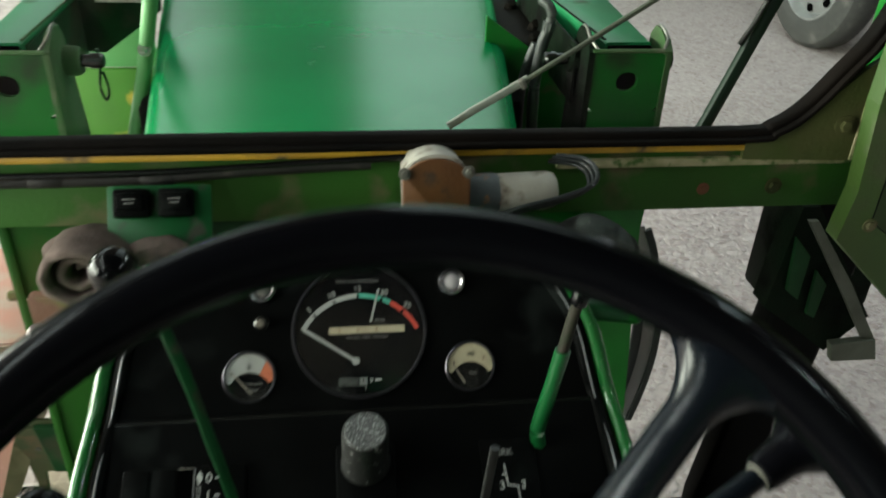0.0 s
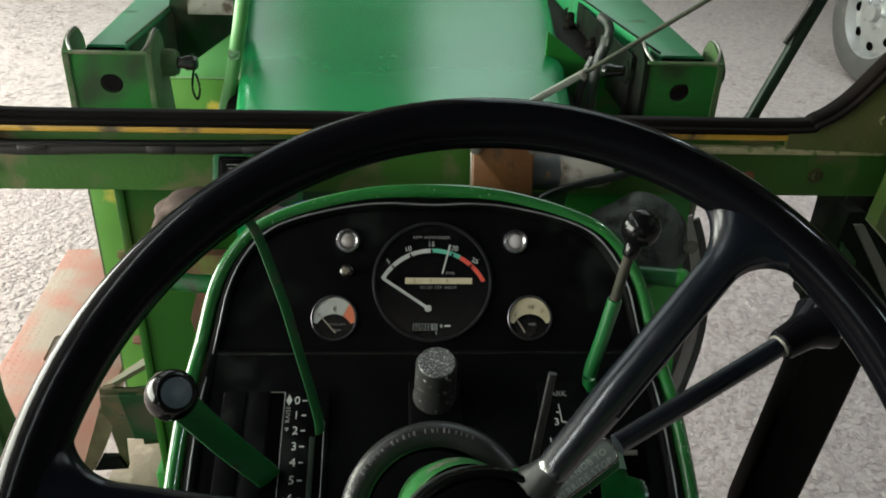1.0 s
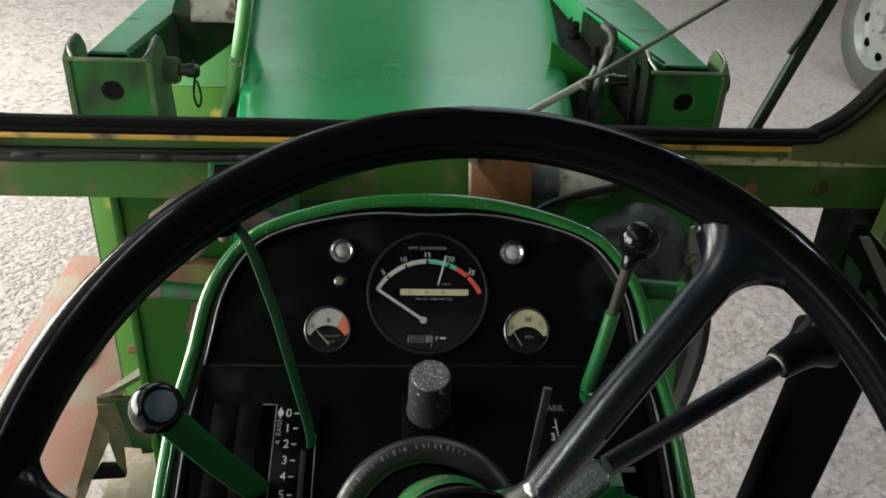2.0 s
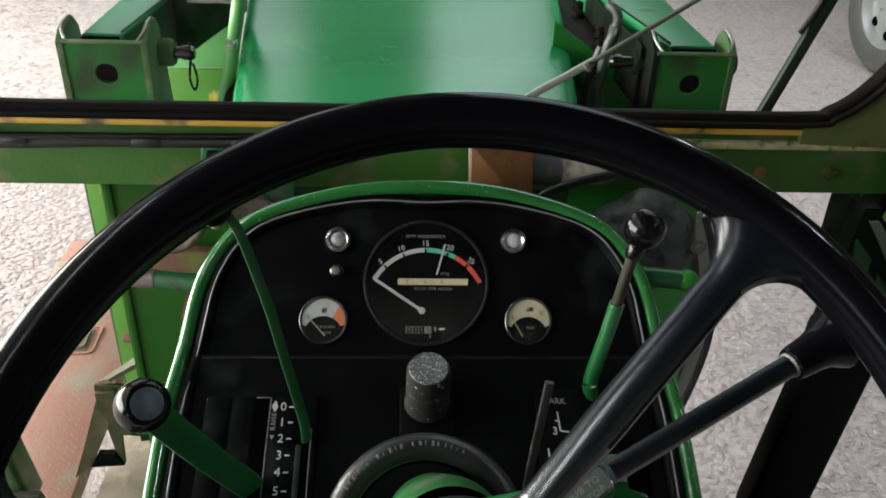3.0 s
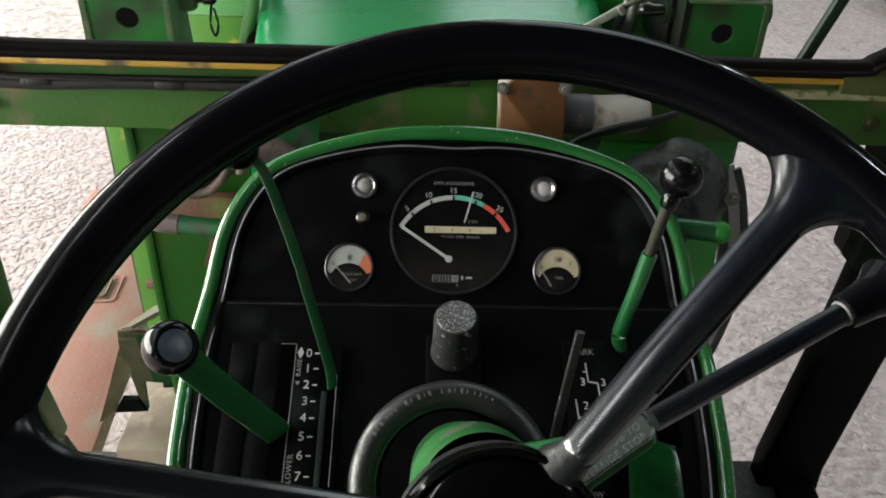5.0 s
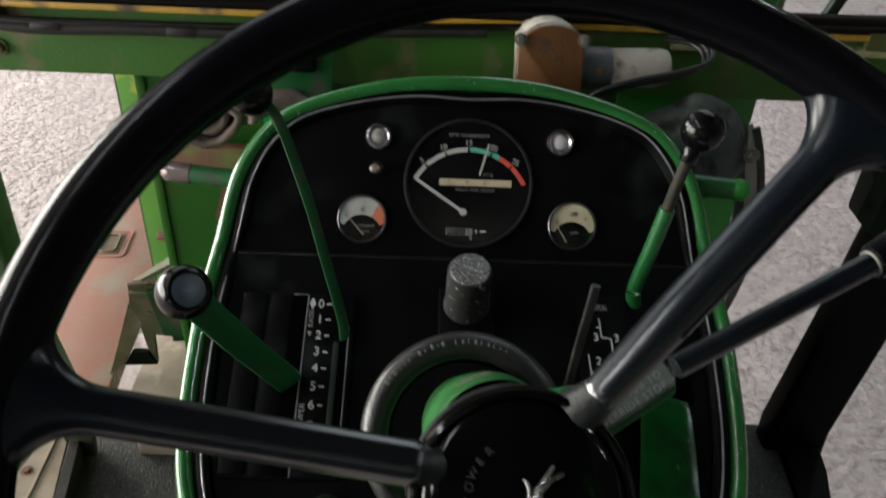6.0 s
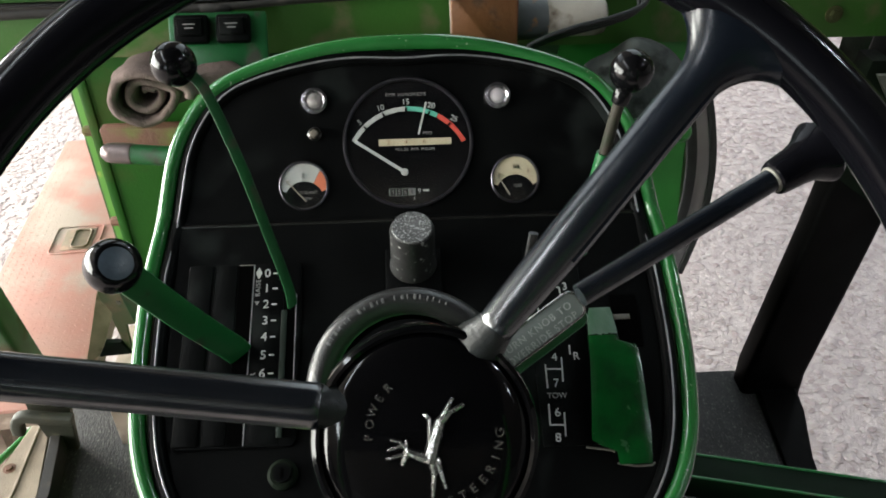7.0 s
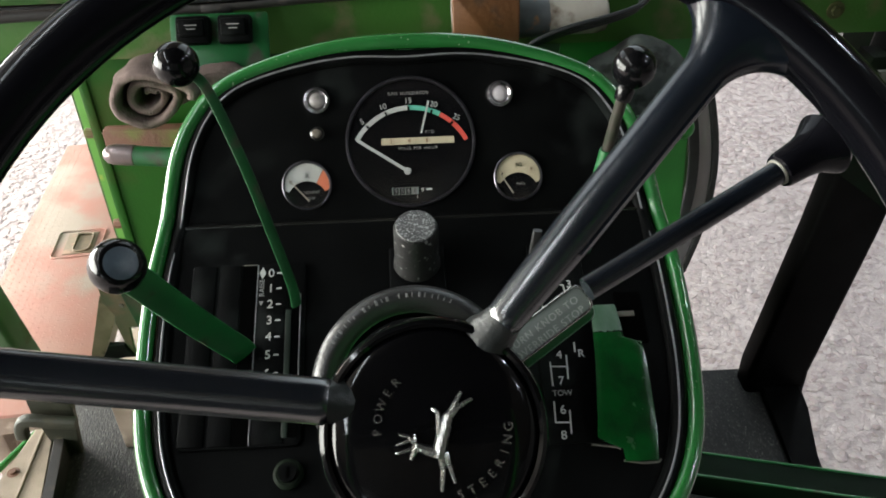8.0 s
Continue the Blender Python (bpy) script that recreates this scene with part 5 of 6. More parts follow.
def emblem():
    """A plain leaping shape in silver made of tapered strokes."""
    bm = bmesh.new()
    m = HF @ Matrix.Translation((0, 0, 0.0064))
    strokes = (((-0.0014, -0.0112), (0.0008, -0.0026), 0.0046, 0.0042), ((0.0008, -0.0032), (0.0032, 0.0046), 0.0042, 0.0034), ((0.0028, 0.0040), (0.0070, 0.0080), 0.0032, 0.0018), ((0.0066, 0.0078), (0.0130, 0.0111), 0.0018, 0.0009), ((0.0034, 0.0050), (0.0088, 0.0140), 0.0018, 0.0008), ((-0.0008, -0.0098), (-0.0062, -0.0086), 0.0042, 0.0030), ((-0.0058, -0.0086), (-0.0102, -0.0068), 0.0030, 0.0022), ((-0.0098, -0.0064), (-0.0121, -0.0120), 0.0026, 0.0012), ((-0.0102, -0.0062), (-0.0128, -0.0030), 0.0012, 0.0010), ((-0.0128, -0.0030), (-0.0167, -0.0020), 0.0010, 0.0006), ((-0.0120, -0.0044), (-0.0178, -0.0062), 0.0010, 0.0006), ((-0.0104, -0.0062), (-0.0104, -0.0024), 0.0012, 0.0006), ((-0.0124, -0.0080), (-0.0183, -0.0096), 0.0011, 0.0006), ((0.0000, -0.0110), (0.0006, -0.0160), 0.0028, 0.0018), ((0.0006, -0.0158), (-0.0002, -0.0249), 0.0018, 0.0009), ((0.0018, -0.0100), (0.0030, -0.0150), 0.0024, 0.0016), ((0.0030, -0.0148), (0.0051, -0.0216), 0.0016, 0.0008), ((-0.0008, -0.0070), (-0.0010, 0.0059), 0.0018, 0.0012), ((-0.0010, 0.0058), (-0.0032, 0.0078), 0.0012, 0.0007))
    old = 0
    for a, b, w0, w1 in strokes:
        w0, w1 = w0 * 1.2 + 0.0004, w1 * 1.2 + 0.0004
        tube([m @ V(*a, -0.0004), m @ V(*[(p + q) / 2 for p, q in zip(a, b)], 0.0003), m @ V(*b, -0.0004)], 1.0, 8, up=WN, bm=bm, scale=[w0 / 2, (w0 + w1) / 4, w1 / 2])
        verts = list(bm.verts)
        if old:
            i, j = min(((i, j) for i in range(old) for j in range(old, len(verts))), key=lambda q: (verts[q[0]].co - verts[q[1]].co).length_squared)
            bmesh.ops.pointmerge(bm, verts=[verts[i], verts[j]], merge_co=(verts[i].co + verts[j].co) / 2)
        old = len(bm.verts)
    return bm


part("emblem", emblem(), SILVER, hub, "raised silver emblem")

RING_WORN = mat("worn_grey_rubber", (0.11, 0.11, 0.11), (0.07, 0.07, 0.07), scale=90, rough=0.5, bump=0.3)
column = thing("steering_column", "green steering column with a black rubber ring", "steering column")
COLUMN_GREEN = mat("scuffed_column_green", (0.012, 0.095, 0.018), (0.008, 0.060, 0.012), scale=24, rough=0.42, bump=0.12, dirt=(0.035, 0.05, 0.025), dirt_amount=0.16, dirt_scale=40, spec=0.3)
COL_T = radians(45.5)
COL_N = V(0, -math.sin(COL_T), math.cos(COL_T))
CF = basis((0.0085, 0.165, 1.7815), (1, 0, 0), (0, math.cos(COL_T), math.sin(COL_T)))
AX = -COL_N
C0 = CF @ V(-0.004, 0.004, -0.052)


def ax(s, u=0.0, r=0.0):
    return C0 + AX * s + V(u, 0, 0) + (CF.to_3x3() @ V(0, 1, 0)) * r


part("tube", lathe(along(ax(0.36, 0.003, 0.010), ax(0.15, 0.003, 0.010)), [(0.0440, 0), (0.0440, 0.205), (0.0435, 0.216), (0.0420, 0.228), (0.0400, 0.240), (0.0385, 0.256), (0.0380, 0.290)], 48), COLUMN_GREEN, column, "scuffed green column head")
part("collar", lathe(along(ax(0.170), ax(0.0)), [(0.036, 0), (0.036, 0.10), (0.0345, 0.102), (0.0315, 0.17)], 40), BLACK_METAL, column)
RC = ax(0.225, -0.0085, 0.0060)
RM = along(RC, RC + COL_N)
RING_R = 0.0685
part("rubber_ring", lathe(RM, [(RING_R + 0.0105 * math.cos(2 * math.pi * k / 16), 0.0125 * math.sin(2 * math.pi * k / 16)) for k in range(17)], 80), RING_RUBBER, column, "moulded rubber ring with worn raised marks")
part("ring_lining", lathe(RM, [(RING_R - 0.004, -0.012), (0.0600, -0.010), (0.0590, 0.001), (0.0600, 0.002), (0.0620, -0.002)], 80), RUBBER, column)
part("well", lathe(RM, [(0.070, -0.020), (0.056, -0.030)], 48), DARK, column)
mark_rng = random.Random(4)
for k in range(22):
    a = radians(66 + 3.9 * k + mark_rng.uniform(-0.6, 0.6))
    if k in (9, 15):
        continue
    part("ring_mark", box(RM @ pose(0, 0, 0, 0, 0, math.degrees(a)) @ Matrix.Translation((RING_R + 0.002, 0, 0.0120)), 0.0036 + mark_rng.uniform(-0.001, 0.001), mark_rng.choice((0.0009, 0.0012, 0.0022)), 0.0009, 0.0003), RING_WORN, column)

# shift lever on the column, with its instruction plate
shift = thing("shift_lever", "black column shift lever with a flared black knob", "lever")
L0, L1 = V(0.0783, 0.2290, 1.8020), V(0.1787, 0.2715, 1.8356)
LD = (L1 - L0).normalized()
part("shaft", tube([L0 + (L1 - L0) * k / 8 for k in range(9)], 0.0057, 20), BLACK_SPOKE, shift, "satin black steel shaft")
part("knob", lathe(along(L1 - LD * 0.002, L1 + LD), [(0.0062, 0.0), (0.0083, 0.0008), (0.0090, 0.003), (0.0099, 0.014), (0.0112, 0.020), (0.0150, 0.026), (0.0163, 0.0285), (0.0150, 0.0308), (0, 0.0312)], 40), BLACK_WHEEL, shift, "flared black rubber knob")
part("knob_collar", lathe(along(L1 - LD * 0.003, L1 + LD), [(0.0058, 0.0), (0.0068, 0.0006), (0.0068, 0.0022), (0.0058, 0.0028)], 28), DULL_STEEL, shift, "worn collar below the knob")
PLATE_LETTER = mat("bright_embossing", (0.50, 0.54, 0.51), (0.4, 0.43, 0.41), rough=0.45, metal=0.2, bump=0)
PM = basis(V(0.0600, 0.2350, 1.7740), (0.83, 0.395, 0.395), COL_N.cross(V(0.83, 0.395, 0.395))) @ Matrix.Translation((-0.0008, -0.0001, 0))
part("bracket", slab(PM, rounded(0.058, 0.0180, 0.005, 4, -0.001, -0.0026), -0.014, -0.0012, 0.002), SIDE_GREEN, shift, "green cast bracket")
plate = part("plate", slab(PM, rounded(0.057, 0.0148, 0.0045, 5), -0.001, 0.0006, 0.0004), ALU, shift, "embossed aluminium instruction plate")
part("plate_edge", sweep([PM @ V(u, v, 0.0008) for u, v in rounded(0.0560, 0.0138, 0.0042, 5)], circle(0.0007, 6), up=COL_N, closed=True), SILVER, plate)
lettering("caption", "TURN KNOB TO", PM @ Matrix.Translation((0.002, 0.0010, 0.0008)), 0.0051, PLATE_LETTER, plate, 0.0005, 1.16)
lettering("caption", "OVERRIDE STOP", PM @ Matrix.Translation((0.002, -0.0046, 0.0008)), 0.0051, PLATE_LETTER, plate, 0.0005, 1.16)
part("stem", tube([V(0.015, 0.252, 1.742), V(0.060, 0.250, 1.756)], 0.012, 16), SIDE_GREEN, shift)


# ---- control levers ----
def strap(pts, w, t, up):
    return sweep(smooth_path(pts, 6), rounded(w, t, t * 0.45, 2), up=up)


# blue-grey paints a reflection onto the knob's flat face
FACE_REFLECTION = mat("blue_grey_reflection", (0.055, 0.072, 0.090), (0.030, 0.040, 0.052), scale=90, rough=0.3, bump=0.15, fine=400)
LEVER_GREEN = mat("dim_lever_green", (0.008, 0.052, 0.015), (0.006, 0.036, 0.011), scale=30, rough=0.4, bump=0.1, dirt=(0.03, 0.035, 0.02), dirt_amount=0.06, dirt_scale=40, spec=0.2)
lev = thing("throttle_lever", "long thin green lever with a black ball knob", "lever")
B = V(-0.187, 0.570, 1.7755)
part("arm", strap([V(-0.1085, 0.500, 1.560), V(-0.1105, 0.5095, 1.582), V(-0.1170, 0.5175, 1.608), V(-0.1265, 0.528, 1.641), V(-0.1385, 0.5412, 1.684), V(-0.1505, 0.5522, 1.7195), V(-0.1612, 0.5608, 1.7480), V(-0.1705, 0.5660, 1.7640), B], 0.0092, 0.0030, (0.3, -0.9, 0.3)), LEVER_GREEN, lev, "thin green strap arm")
part("knob", ball(along(B, B + V(-0.3, -0.6, 0.5)), 0.0185), BALL_BLACK, lev, "glossy black ball")
lev = thing("hydraulic_lever", "short wide green lever with a flat-faced black ball knob", "lever")
B = V(-0.2045, 0.3930, 1.7055)
to_eye = V(0.48, -0.60, 0.62)
part("arm", strap([LOF @ V(-0.1510, -0.132, -0.014), LOF @ V(-0.1535, -0.124, 0.006), V(-0.1655, 0.448, 1.586), V(-0.180, 0.428, 1.628), V(-0.193, 0.410, 1.668), B], 0.0235, 0.0045, (0.35, -0.75, 0.55)), SIDE_GREEN, lev, "wide green strap arm")
part("knob", ball(along(B, B + to_eye), 0.0195, flat=0.0135), BALL_BLACK, lev, "black ball with a flat face")
part("face", lathe(along(B, B + to_eye), [(0, 0.0146), (0.0105, 0.0145), (0.0122, 0.0138)], 32), FACE_REFLECTION, lev, "blue-grey face standing for a reflection")
lev = thing("clutch_lever", "bent green rod lever with a black ball knob", "lever")
B = V(0.1865, 0.5535, 1.7655)
part("rod", tube(smooth_path([V(0.183, 0.550, 1.522), V(0.1695, 0.550, 1.556), V(0.1600, 0.550, 1.588), V(0.1585, 0.550, 1.606), V(0.1650, 0.550, 1.645), V(0.1700, 0.551, 1.676), V(0.1722, 0.5515, 1.690)], 6), 0.0070, 16), SIDE_GREEN, lev, "bent green rod")
part("shank", tube([V(0.1712, 0.5512, 1.684), V(0.1765, 0.553, 1.718), V(0.1815, 0.554, 1.746)], 0.0050, 14), WORN_GREEN, lev, "rubbed bare shank")
part("ferrule", lathe(along(V(0.1800, 0.5535, 1.737), B), [(0.0072, 0), (0.0078, 0.004), (0.0078, 0.010), (0.006, 0.014)], 20), BALL_BLACK, lev)
part("knob", ball(along(B, B + V(0.2, -0.3, 0.8)), 0.0180), BALL_BLACK, lev, "glossy black ball")
lev = thing("gear_indicator", "slim black pointer lever beside the gear pattern", "lever")
part("pointer", sweep(smooth_path([V(0.084, 0.444, 1.552), V(0.091, 0.454, 1.612), V(0.0972, 0.4615, 1.662), V(0.0983, 0.4625, 1.6704)], 5), rounded(0.0075, 0.005, 0.002, 3), up=(0, -1, 0)), WORN_BLACK, lev, "slim worn pointer")

# ---- behind the console ----
hand_rail = thing("grab_handle", "green round-bar handle behind the dash with worn bare end", "handle")
part("bar", tube([V(-0.311, 0.705, 1.621), V(-0.26, 0.700, 1.618), V(0.0, 0.690, 1.62), V(0.22, 0.660, 1.655), V(0.272, 0.645, 1.658)], 0.0105, 18), SIDE_GREEN, hand_rail)
WORN_END = mat("rubbed_brown_steel", (0.17, 0.135, 0.14), (0.09, 0.07, 0.065), scale=40, rough=0.3, metal=0.6, bump=0.1)
part("worn_end", lathe(along(V(-0.290, 0.703, 1.6198), V(-0.324, 0.706, 1.6212)), [(0.0104, 0.0), (0.0112, 0.001), (0.0110, 0.022), (0.0095, 0.029), (0.006, 0.033), (0, 0.034)], 24), WORN_END, hand_rail, "bare rubbed steel end")
part("end", ball(along(V(0.272, 0.645, 1.658), V(0.3, 0.65, 1.658)), 0.0115), GREEN, hand_rail)

BLUE_GREY = mat("chipped_blue_grey", (0.085, 0.095, 0.100), (0.05, 0.056, 0.060), scale=25, rough=0.5, bump=0.25, dirt=(0.25, 0.12, 0.05), dirt_amount=0.12, dirt_scale=60)
HOSE_GREY = mat("grey_vinyl_hose", (0.022, 0.025, 0.025), (0.014, 0.016, 0.016), rough=0.48, bump=0.05)
MOTOR_HOSE = mat("dark_blue_grey_hose", (0.011, 0.013, 0.014), (0.007, 0.008, 0.009), rough=0.4, bump=0.08)
motor = thing("wiper_motor", "old wiper motor with brown gearbox cover and grimy white body", "motor")
MF = basis((0.084, 0.748, 1.742), (1, 0, 0.01), (0, 0.20, 0.98))
arch = [(-0.036, -0.06), (0.036, -0.06), (0.037, 0.016)] + [(0.037 * math.cos(radians(a)) * 0.92, 0.016 + 0.020 * math.sin(radians(a))) for a in range(15, 180, 15)] + [(-0.037, 0.016)]
part("gearbox", slab(MF, [(u * 0.88, v + 0.006) for u, v in arch], -0.055, 0.0), OFFWHITE, motor, "pale cast gearbox housing")
part("cover", slab(MF, [(u * 0.94, v + 0.002) for u, v in arch], 0.0, 0.004, 0.0012), BROWN, motor, "rusty brown pressed cover")
part("flange", slab(MF, [(u * 0.96, v + 0.005) for u, v in arch], -0.010, -0.004), OFFWHITE, motor)
for u in (-0.0325, 0.0325):
    bolt("screw", MF @ Matrix.Translation((u, 0.024, 0.005)), 0.0038, motor, DULL_STEEL, h=0.003)
part("body", lathe(along((0.128, 0.775, 1.728), (0.225, 0.775, 1.731)), [(0.019, 0), (0.0205, 0.003), (0.0210, 0.078), (0.0185, 0.086), (0.013, 0.089), (0, 0.090)], 36), OFFWHITE, motor, "grimy chipped white cylinder")
part("collar", lathe(along((0.117, 0.775, 1.728), (0.225, 0.775, 1.731)), [(0.020, 0), (0.0218, 0.002), (0.0218, 0.030), (0.0207, 0.036)], 36), BLUE_GREY, motor)
for k in range(3):
    o = V(0.003 * k, -0.003 * k, 0.0048 * k)
    part("hose", tube(smooth_path([V(0.115, 0.742, 1.690) + o, V(0.127, 0.742, 1.706) + o, V(0.164, 0.742, 1.721) + o, V(0.209, 0.745, 1.731) + o, V(0.241, 0.752, 1.740) + o, V(0.249, 0.768, 1.748) + o, V(0.240, 0.786, 1.754) + o, V(0.212, 0.798, 1.754) + o], 6), 0.0026, 10), MOTOR_HOSE, motor, "black rubber hose looped round the motor")
DUSTY = mat("dusty_blue_grey_rubber", (0.018, 0.025, 0.023), (0.065, 0.075, 0.068), scale=26, rough=0.85, bump=0.8, fine=120, dirt=(0.006, 0.007, 0.006), dirt_amount=0.35, dirt_scale=38)
lump = thing("dust_boot", "dusty dark rubber boot behind the dash", "boot")
bm = ball(pose(0.250, 0.745, 1.650), 0.060)
for v in bm.verts:
    v.co += 0.012 * noise.noise_vector(v.co * 22)
part("boot_rubber", bm, DUSTY, lump)
part("bracket", box(pose(0.262, 0.72, 1.668, 10, 0, 12), 0.035, 0.010, 0.045, 0.002), DULL_STEEL, lump)
bolt("bolt", along((0.300, 0.70, 1.668), (0.300, 0.6, 1.668)), 0.005, lump, DULL_STEEL)

harness = thing("wiring_harness", "taped black wiring loom along the cab rail", "cable")
part("loom", tube(smooth_path([V(-0.60, 0.806, 1.752), V(-0.52, 0.804, 1.742), V(-0.47, 0.803, 1.737), V(-0.36, 0.803, 1.740), V(-0.22, 0.803, 1.741), V(-0.10, 0.804, 1.748), V(0.02, 0.806, 1.752)], 6), 0.0068, 12), RUBBER, harness)
part("second_cable", tube(smooth_path([V(-0.60, 0.803, 1.762), V(-0.50, 0.800, 1.748), V(-0.40, 0.800, 1.747), V(-0.2, 0.800, 1.749), V(0.0, 0.803, 1.757), V(0.10, 0.805, 1.760)], 6), 0.0040, 8), BLACK_METAL, harness)
for x in (-0.455, -0.20, -0.31):
    part("tape", lathe(along((x - 0.016, 0.803, 1.7405), (x + 0.016, 0.803, 1.7405)), [(0.0068, 0), (0.0077, 0.002), (0.0076, 0.030), (0.0068, 0.032)], 14), RUBBER, harness, "black tape wrap")

switches = thing("switch_panel", "green bracket with two black rocker switches", "switch")
SM = basis((-0.198, 0.778, 1.711), (1, 0, 0), (0, 0.55, 0.83))
part("bracket", slab(SM, rounded(0.104, 0.062, 0.003, 2), -0.003, 0.0, 0.0006), SIDE_GREEN, switches, "green bent bracket")
for k, u in enumerate((-0.022, 0.022)):
    part("switch_body", box(SM @ Matrix.Translation((u - 0.004, 0.012, 0.006)), 0.036, 0.030, 0.013, 0.004), BLACK_PANEL, switches)
    part("rocker", box(SM @ Matrix.Translation((u - 0.004, 0.013, 0.014)) @ pose(0, 0, 0, 10, 0, 0), 0.027, 0.018, 0.007, 0.002), BLACK_PANEL, switches)
    for j, w in enumerate((0.013, 0.009)):
        part("print_bar", box(SM @ Matrix.Translation((u - 0.004, 0.015 - 0.004 * j, 0.0181)) @ pose(0, 0, 0, 10, 0, 0), w, 0.0010, 0.0004, 0), GREY_PRINT, switches, smooth=False)

rag = thing("rag", "grey-brown rolled cloth rag stuffed beside the dash", "cloth")
pts = []
for j in range(110):
    f = j / 109
    a = radians(-20) + 2 * math.pi * 2.3 * f
    k = 1.0 - 0.80 * f
    q = V((0.047 + 0.009 * math.cos(a)) * k * math.cos(a) + 0.006 * f, -0.012 + 0.020 * f, 0.034 * k * math.sin(a) - 0.010 * k * math.cos(a) ** 2 * math.sin(a))
    pts.append(V(-0.279, 0.762, 1.6665) + Matrix.Rotation(radians(-12), 3, "Y") @ q)
bm = sweep(pts, rounded(0.0090, 0.060, 0.0042, 4), up=(0, -1, 0))
bmesh.ops.subdivide_edges(bm, edges=[e for e in bm.edges if e.calc_length() > 0.02], cuts=3, use_grid_fill=True)
for v in bm.verts:
    v.co += 0.0035 * noise.noise_vector(v.co * 24) + 0.0012 * noise.noise_vector(v.co * 90)
part("fold", bm, CLOTH, rag, "thick cloth rolled into loops")
bm = sweep(smooth_path([V(-0.24, 0.765, 1.668), V(-0.205, 0.758, 1.682), V(-0.17, 0.755, 1.674), V(-0.15, 0.756, 1.655)], 6), oval(0.015, 0.012, 12), up=(0, -1, 0))
for v in bm.verts:
    v.co += 0.006 * noise.noise_vector(v.co * 35)
part("tail", bm, CLOTH, rag)
bm = ball(pose(-0.276, 0.785, 1.663) @ Matrix.Diagonal((1.0, 0.35, 0.66, 1)), 0.046)
for v in bm.verts:
    v.co += 0.004 * noise.noise_vector(v.co * 40)
part("core", bm, CLOTH, rag)

wires = thing("loose_wires", "loose blue, violet and pale wires behind the dash", "wire")
for k, (mt, dz) in enumerate(((BLUE, 0.0), (PURPLE, 0.002), (OFFWHITE, -0.003), (BROWN, -0.007))):
    part("wire", tube(smooth_path([V(-0.21 + 0.01 * k, 0.73, 1.665), V(-0.178, 0.722 + 0.004 * k, 1.690 + dz), V(-0.155 + 0.006 * k, 0.730, 1.701 + dz), V(-0.125 + 0.008 * k, 0.742, 1.702 + dz), V(-0.10, 0.75, 1.675)], 6), 0.0017, 8), mt, wires)

# ---- windscreen wiper and mirror rod outside the glass ----
STRIP_GREY2 = mat("weathered_wiper_steel", (0.20, 0.215, 0.19), (0.13, 0.14, 0.12), scale=40, rough=0.5, bump=0.2)
BLADE = mat("dull_olive_blade", (0.045, 0.052, 0.034), (0.028, 0.032, 0.022), scale=40, rough=0.55, bump=0.2)
wiper = thing("windscreen_wiper", "pale metal windscreen wiper arm lying across the glass", "wiper")
part("arm", sweep([V(0.110, 0.862, 1.770), V(0.137, 0.862, 1.788), V(0.170, 0.862, 1.808), V(0.197, 0.862, 1.825)], rounded(0.009, 0.006, 0.002, 2), up=(0, -1, 0)), STRIP_GREY2, wiper, "pale pressed steel arm")
part("blade", sweep([V(0.192, 0.860, 1.822), V(0.254, 0.860, 1.863), V(0.331, 0.860, 1.914), V(0.46, 0.860, 2.00)], rounded(0.0052, 0.007, 0.002, 2), up=(0, -1, 0)), BLADE, wiper, "thin weathered blade")
part("joint", box(along((0.190, 0.857, 1.8205), (0.254, 0.857, 1.863)), 0.0095, 0.012, 0.007, 0.002), DULL_STEEL, wiper)
STAY_GREEN = mat("black_green_stay", (0.005, 0.016, 0.008), (0.003, 0.009, 0.005), rough=0.5, bump=0.15, spec=0.2)
rod = thing("mirror_bracket", "dark green steel mirror bracket outside the cab", "bracket")
part("stay", sweep([V(0.404, 0.862, 1.745), V(0.415, 0.862, 1.771), V(0.445, 0.862, 1.857), V(0.468, 0.862, 1.922), V(0.52, 0.862, 2.07)], rounded(0.014, 0.012, 0.003, 2), up=(0, -1, 0)), STAY_GREEN, rod)
part("stay", tube([V(0.433, 0.858, 1.863), V(0.444, 0.858, 1.885), V(0.461, 0.858, 1.930), V(0.50, 0.858, 2.05)], 0.0035, 10), BLACK_METAL, rod)

# hydraulic hoses beside the bonnet
OLD_STEEL = mat("oily_grey_steel", (0.06, 0.065, 0.06), (0.03, 0.032, 0.03), scale=30, rough=0.55, metal=0.3, bump=0.2)
hoses = thing("hydraulic_hoses", "black hydraulic hoses with steel ends beside the bonnet", "hose")
part("hose", tube(smooth_path([V(0.387, 1.50, 1.716), V(0.384, 1.50, 1.696), V(0.377, 1.50, 1.674), V(0.371, 1.50, 1.623), V(0.369, 1.50, 1.57), V(0.372, 1.49, 1.45)], 6), 0.0115, 14), HOSE_GREY, hoses, "dusty black hose")
part("hose", tube(smooth_path([V(0.372, 1.53, 1.665), V(0.360, 1.53, 1.630), V(0.350, 1.53, 1.57), V(0.348, 1.52, 1.45)], 6), 0.0095, 14), HOSE_GREY, hoses, "dusty black hose")
part("fitting", tube(smooth_path([V(0.386, 1.50, 1.706), V(0.3895, 1.50, 1.728), V(0.384, 1.505, 1.744), V(0.372, 1.52, 1.752)], 5), 0.0095, 12), OLD_STEEL, hoses, "bent steel hose end")
part("nut", lathe(along((0.3855, 1.50, 1.700), (0.388, 1.50, 1.718)), [(0.0130, 0), (0.0130, 0.014), (0.0110, 0.016)], 6), OLD_STEEL, hoses)

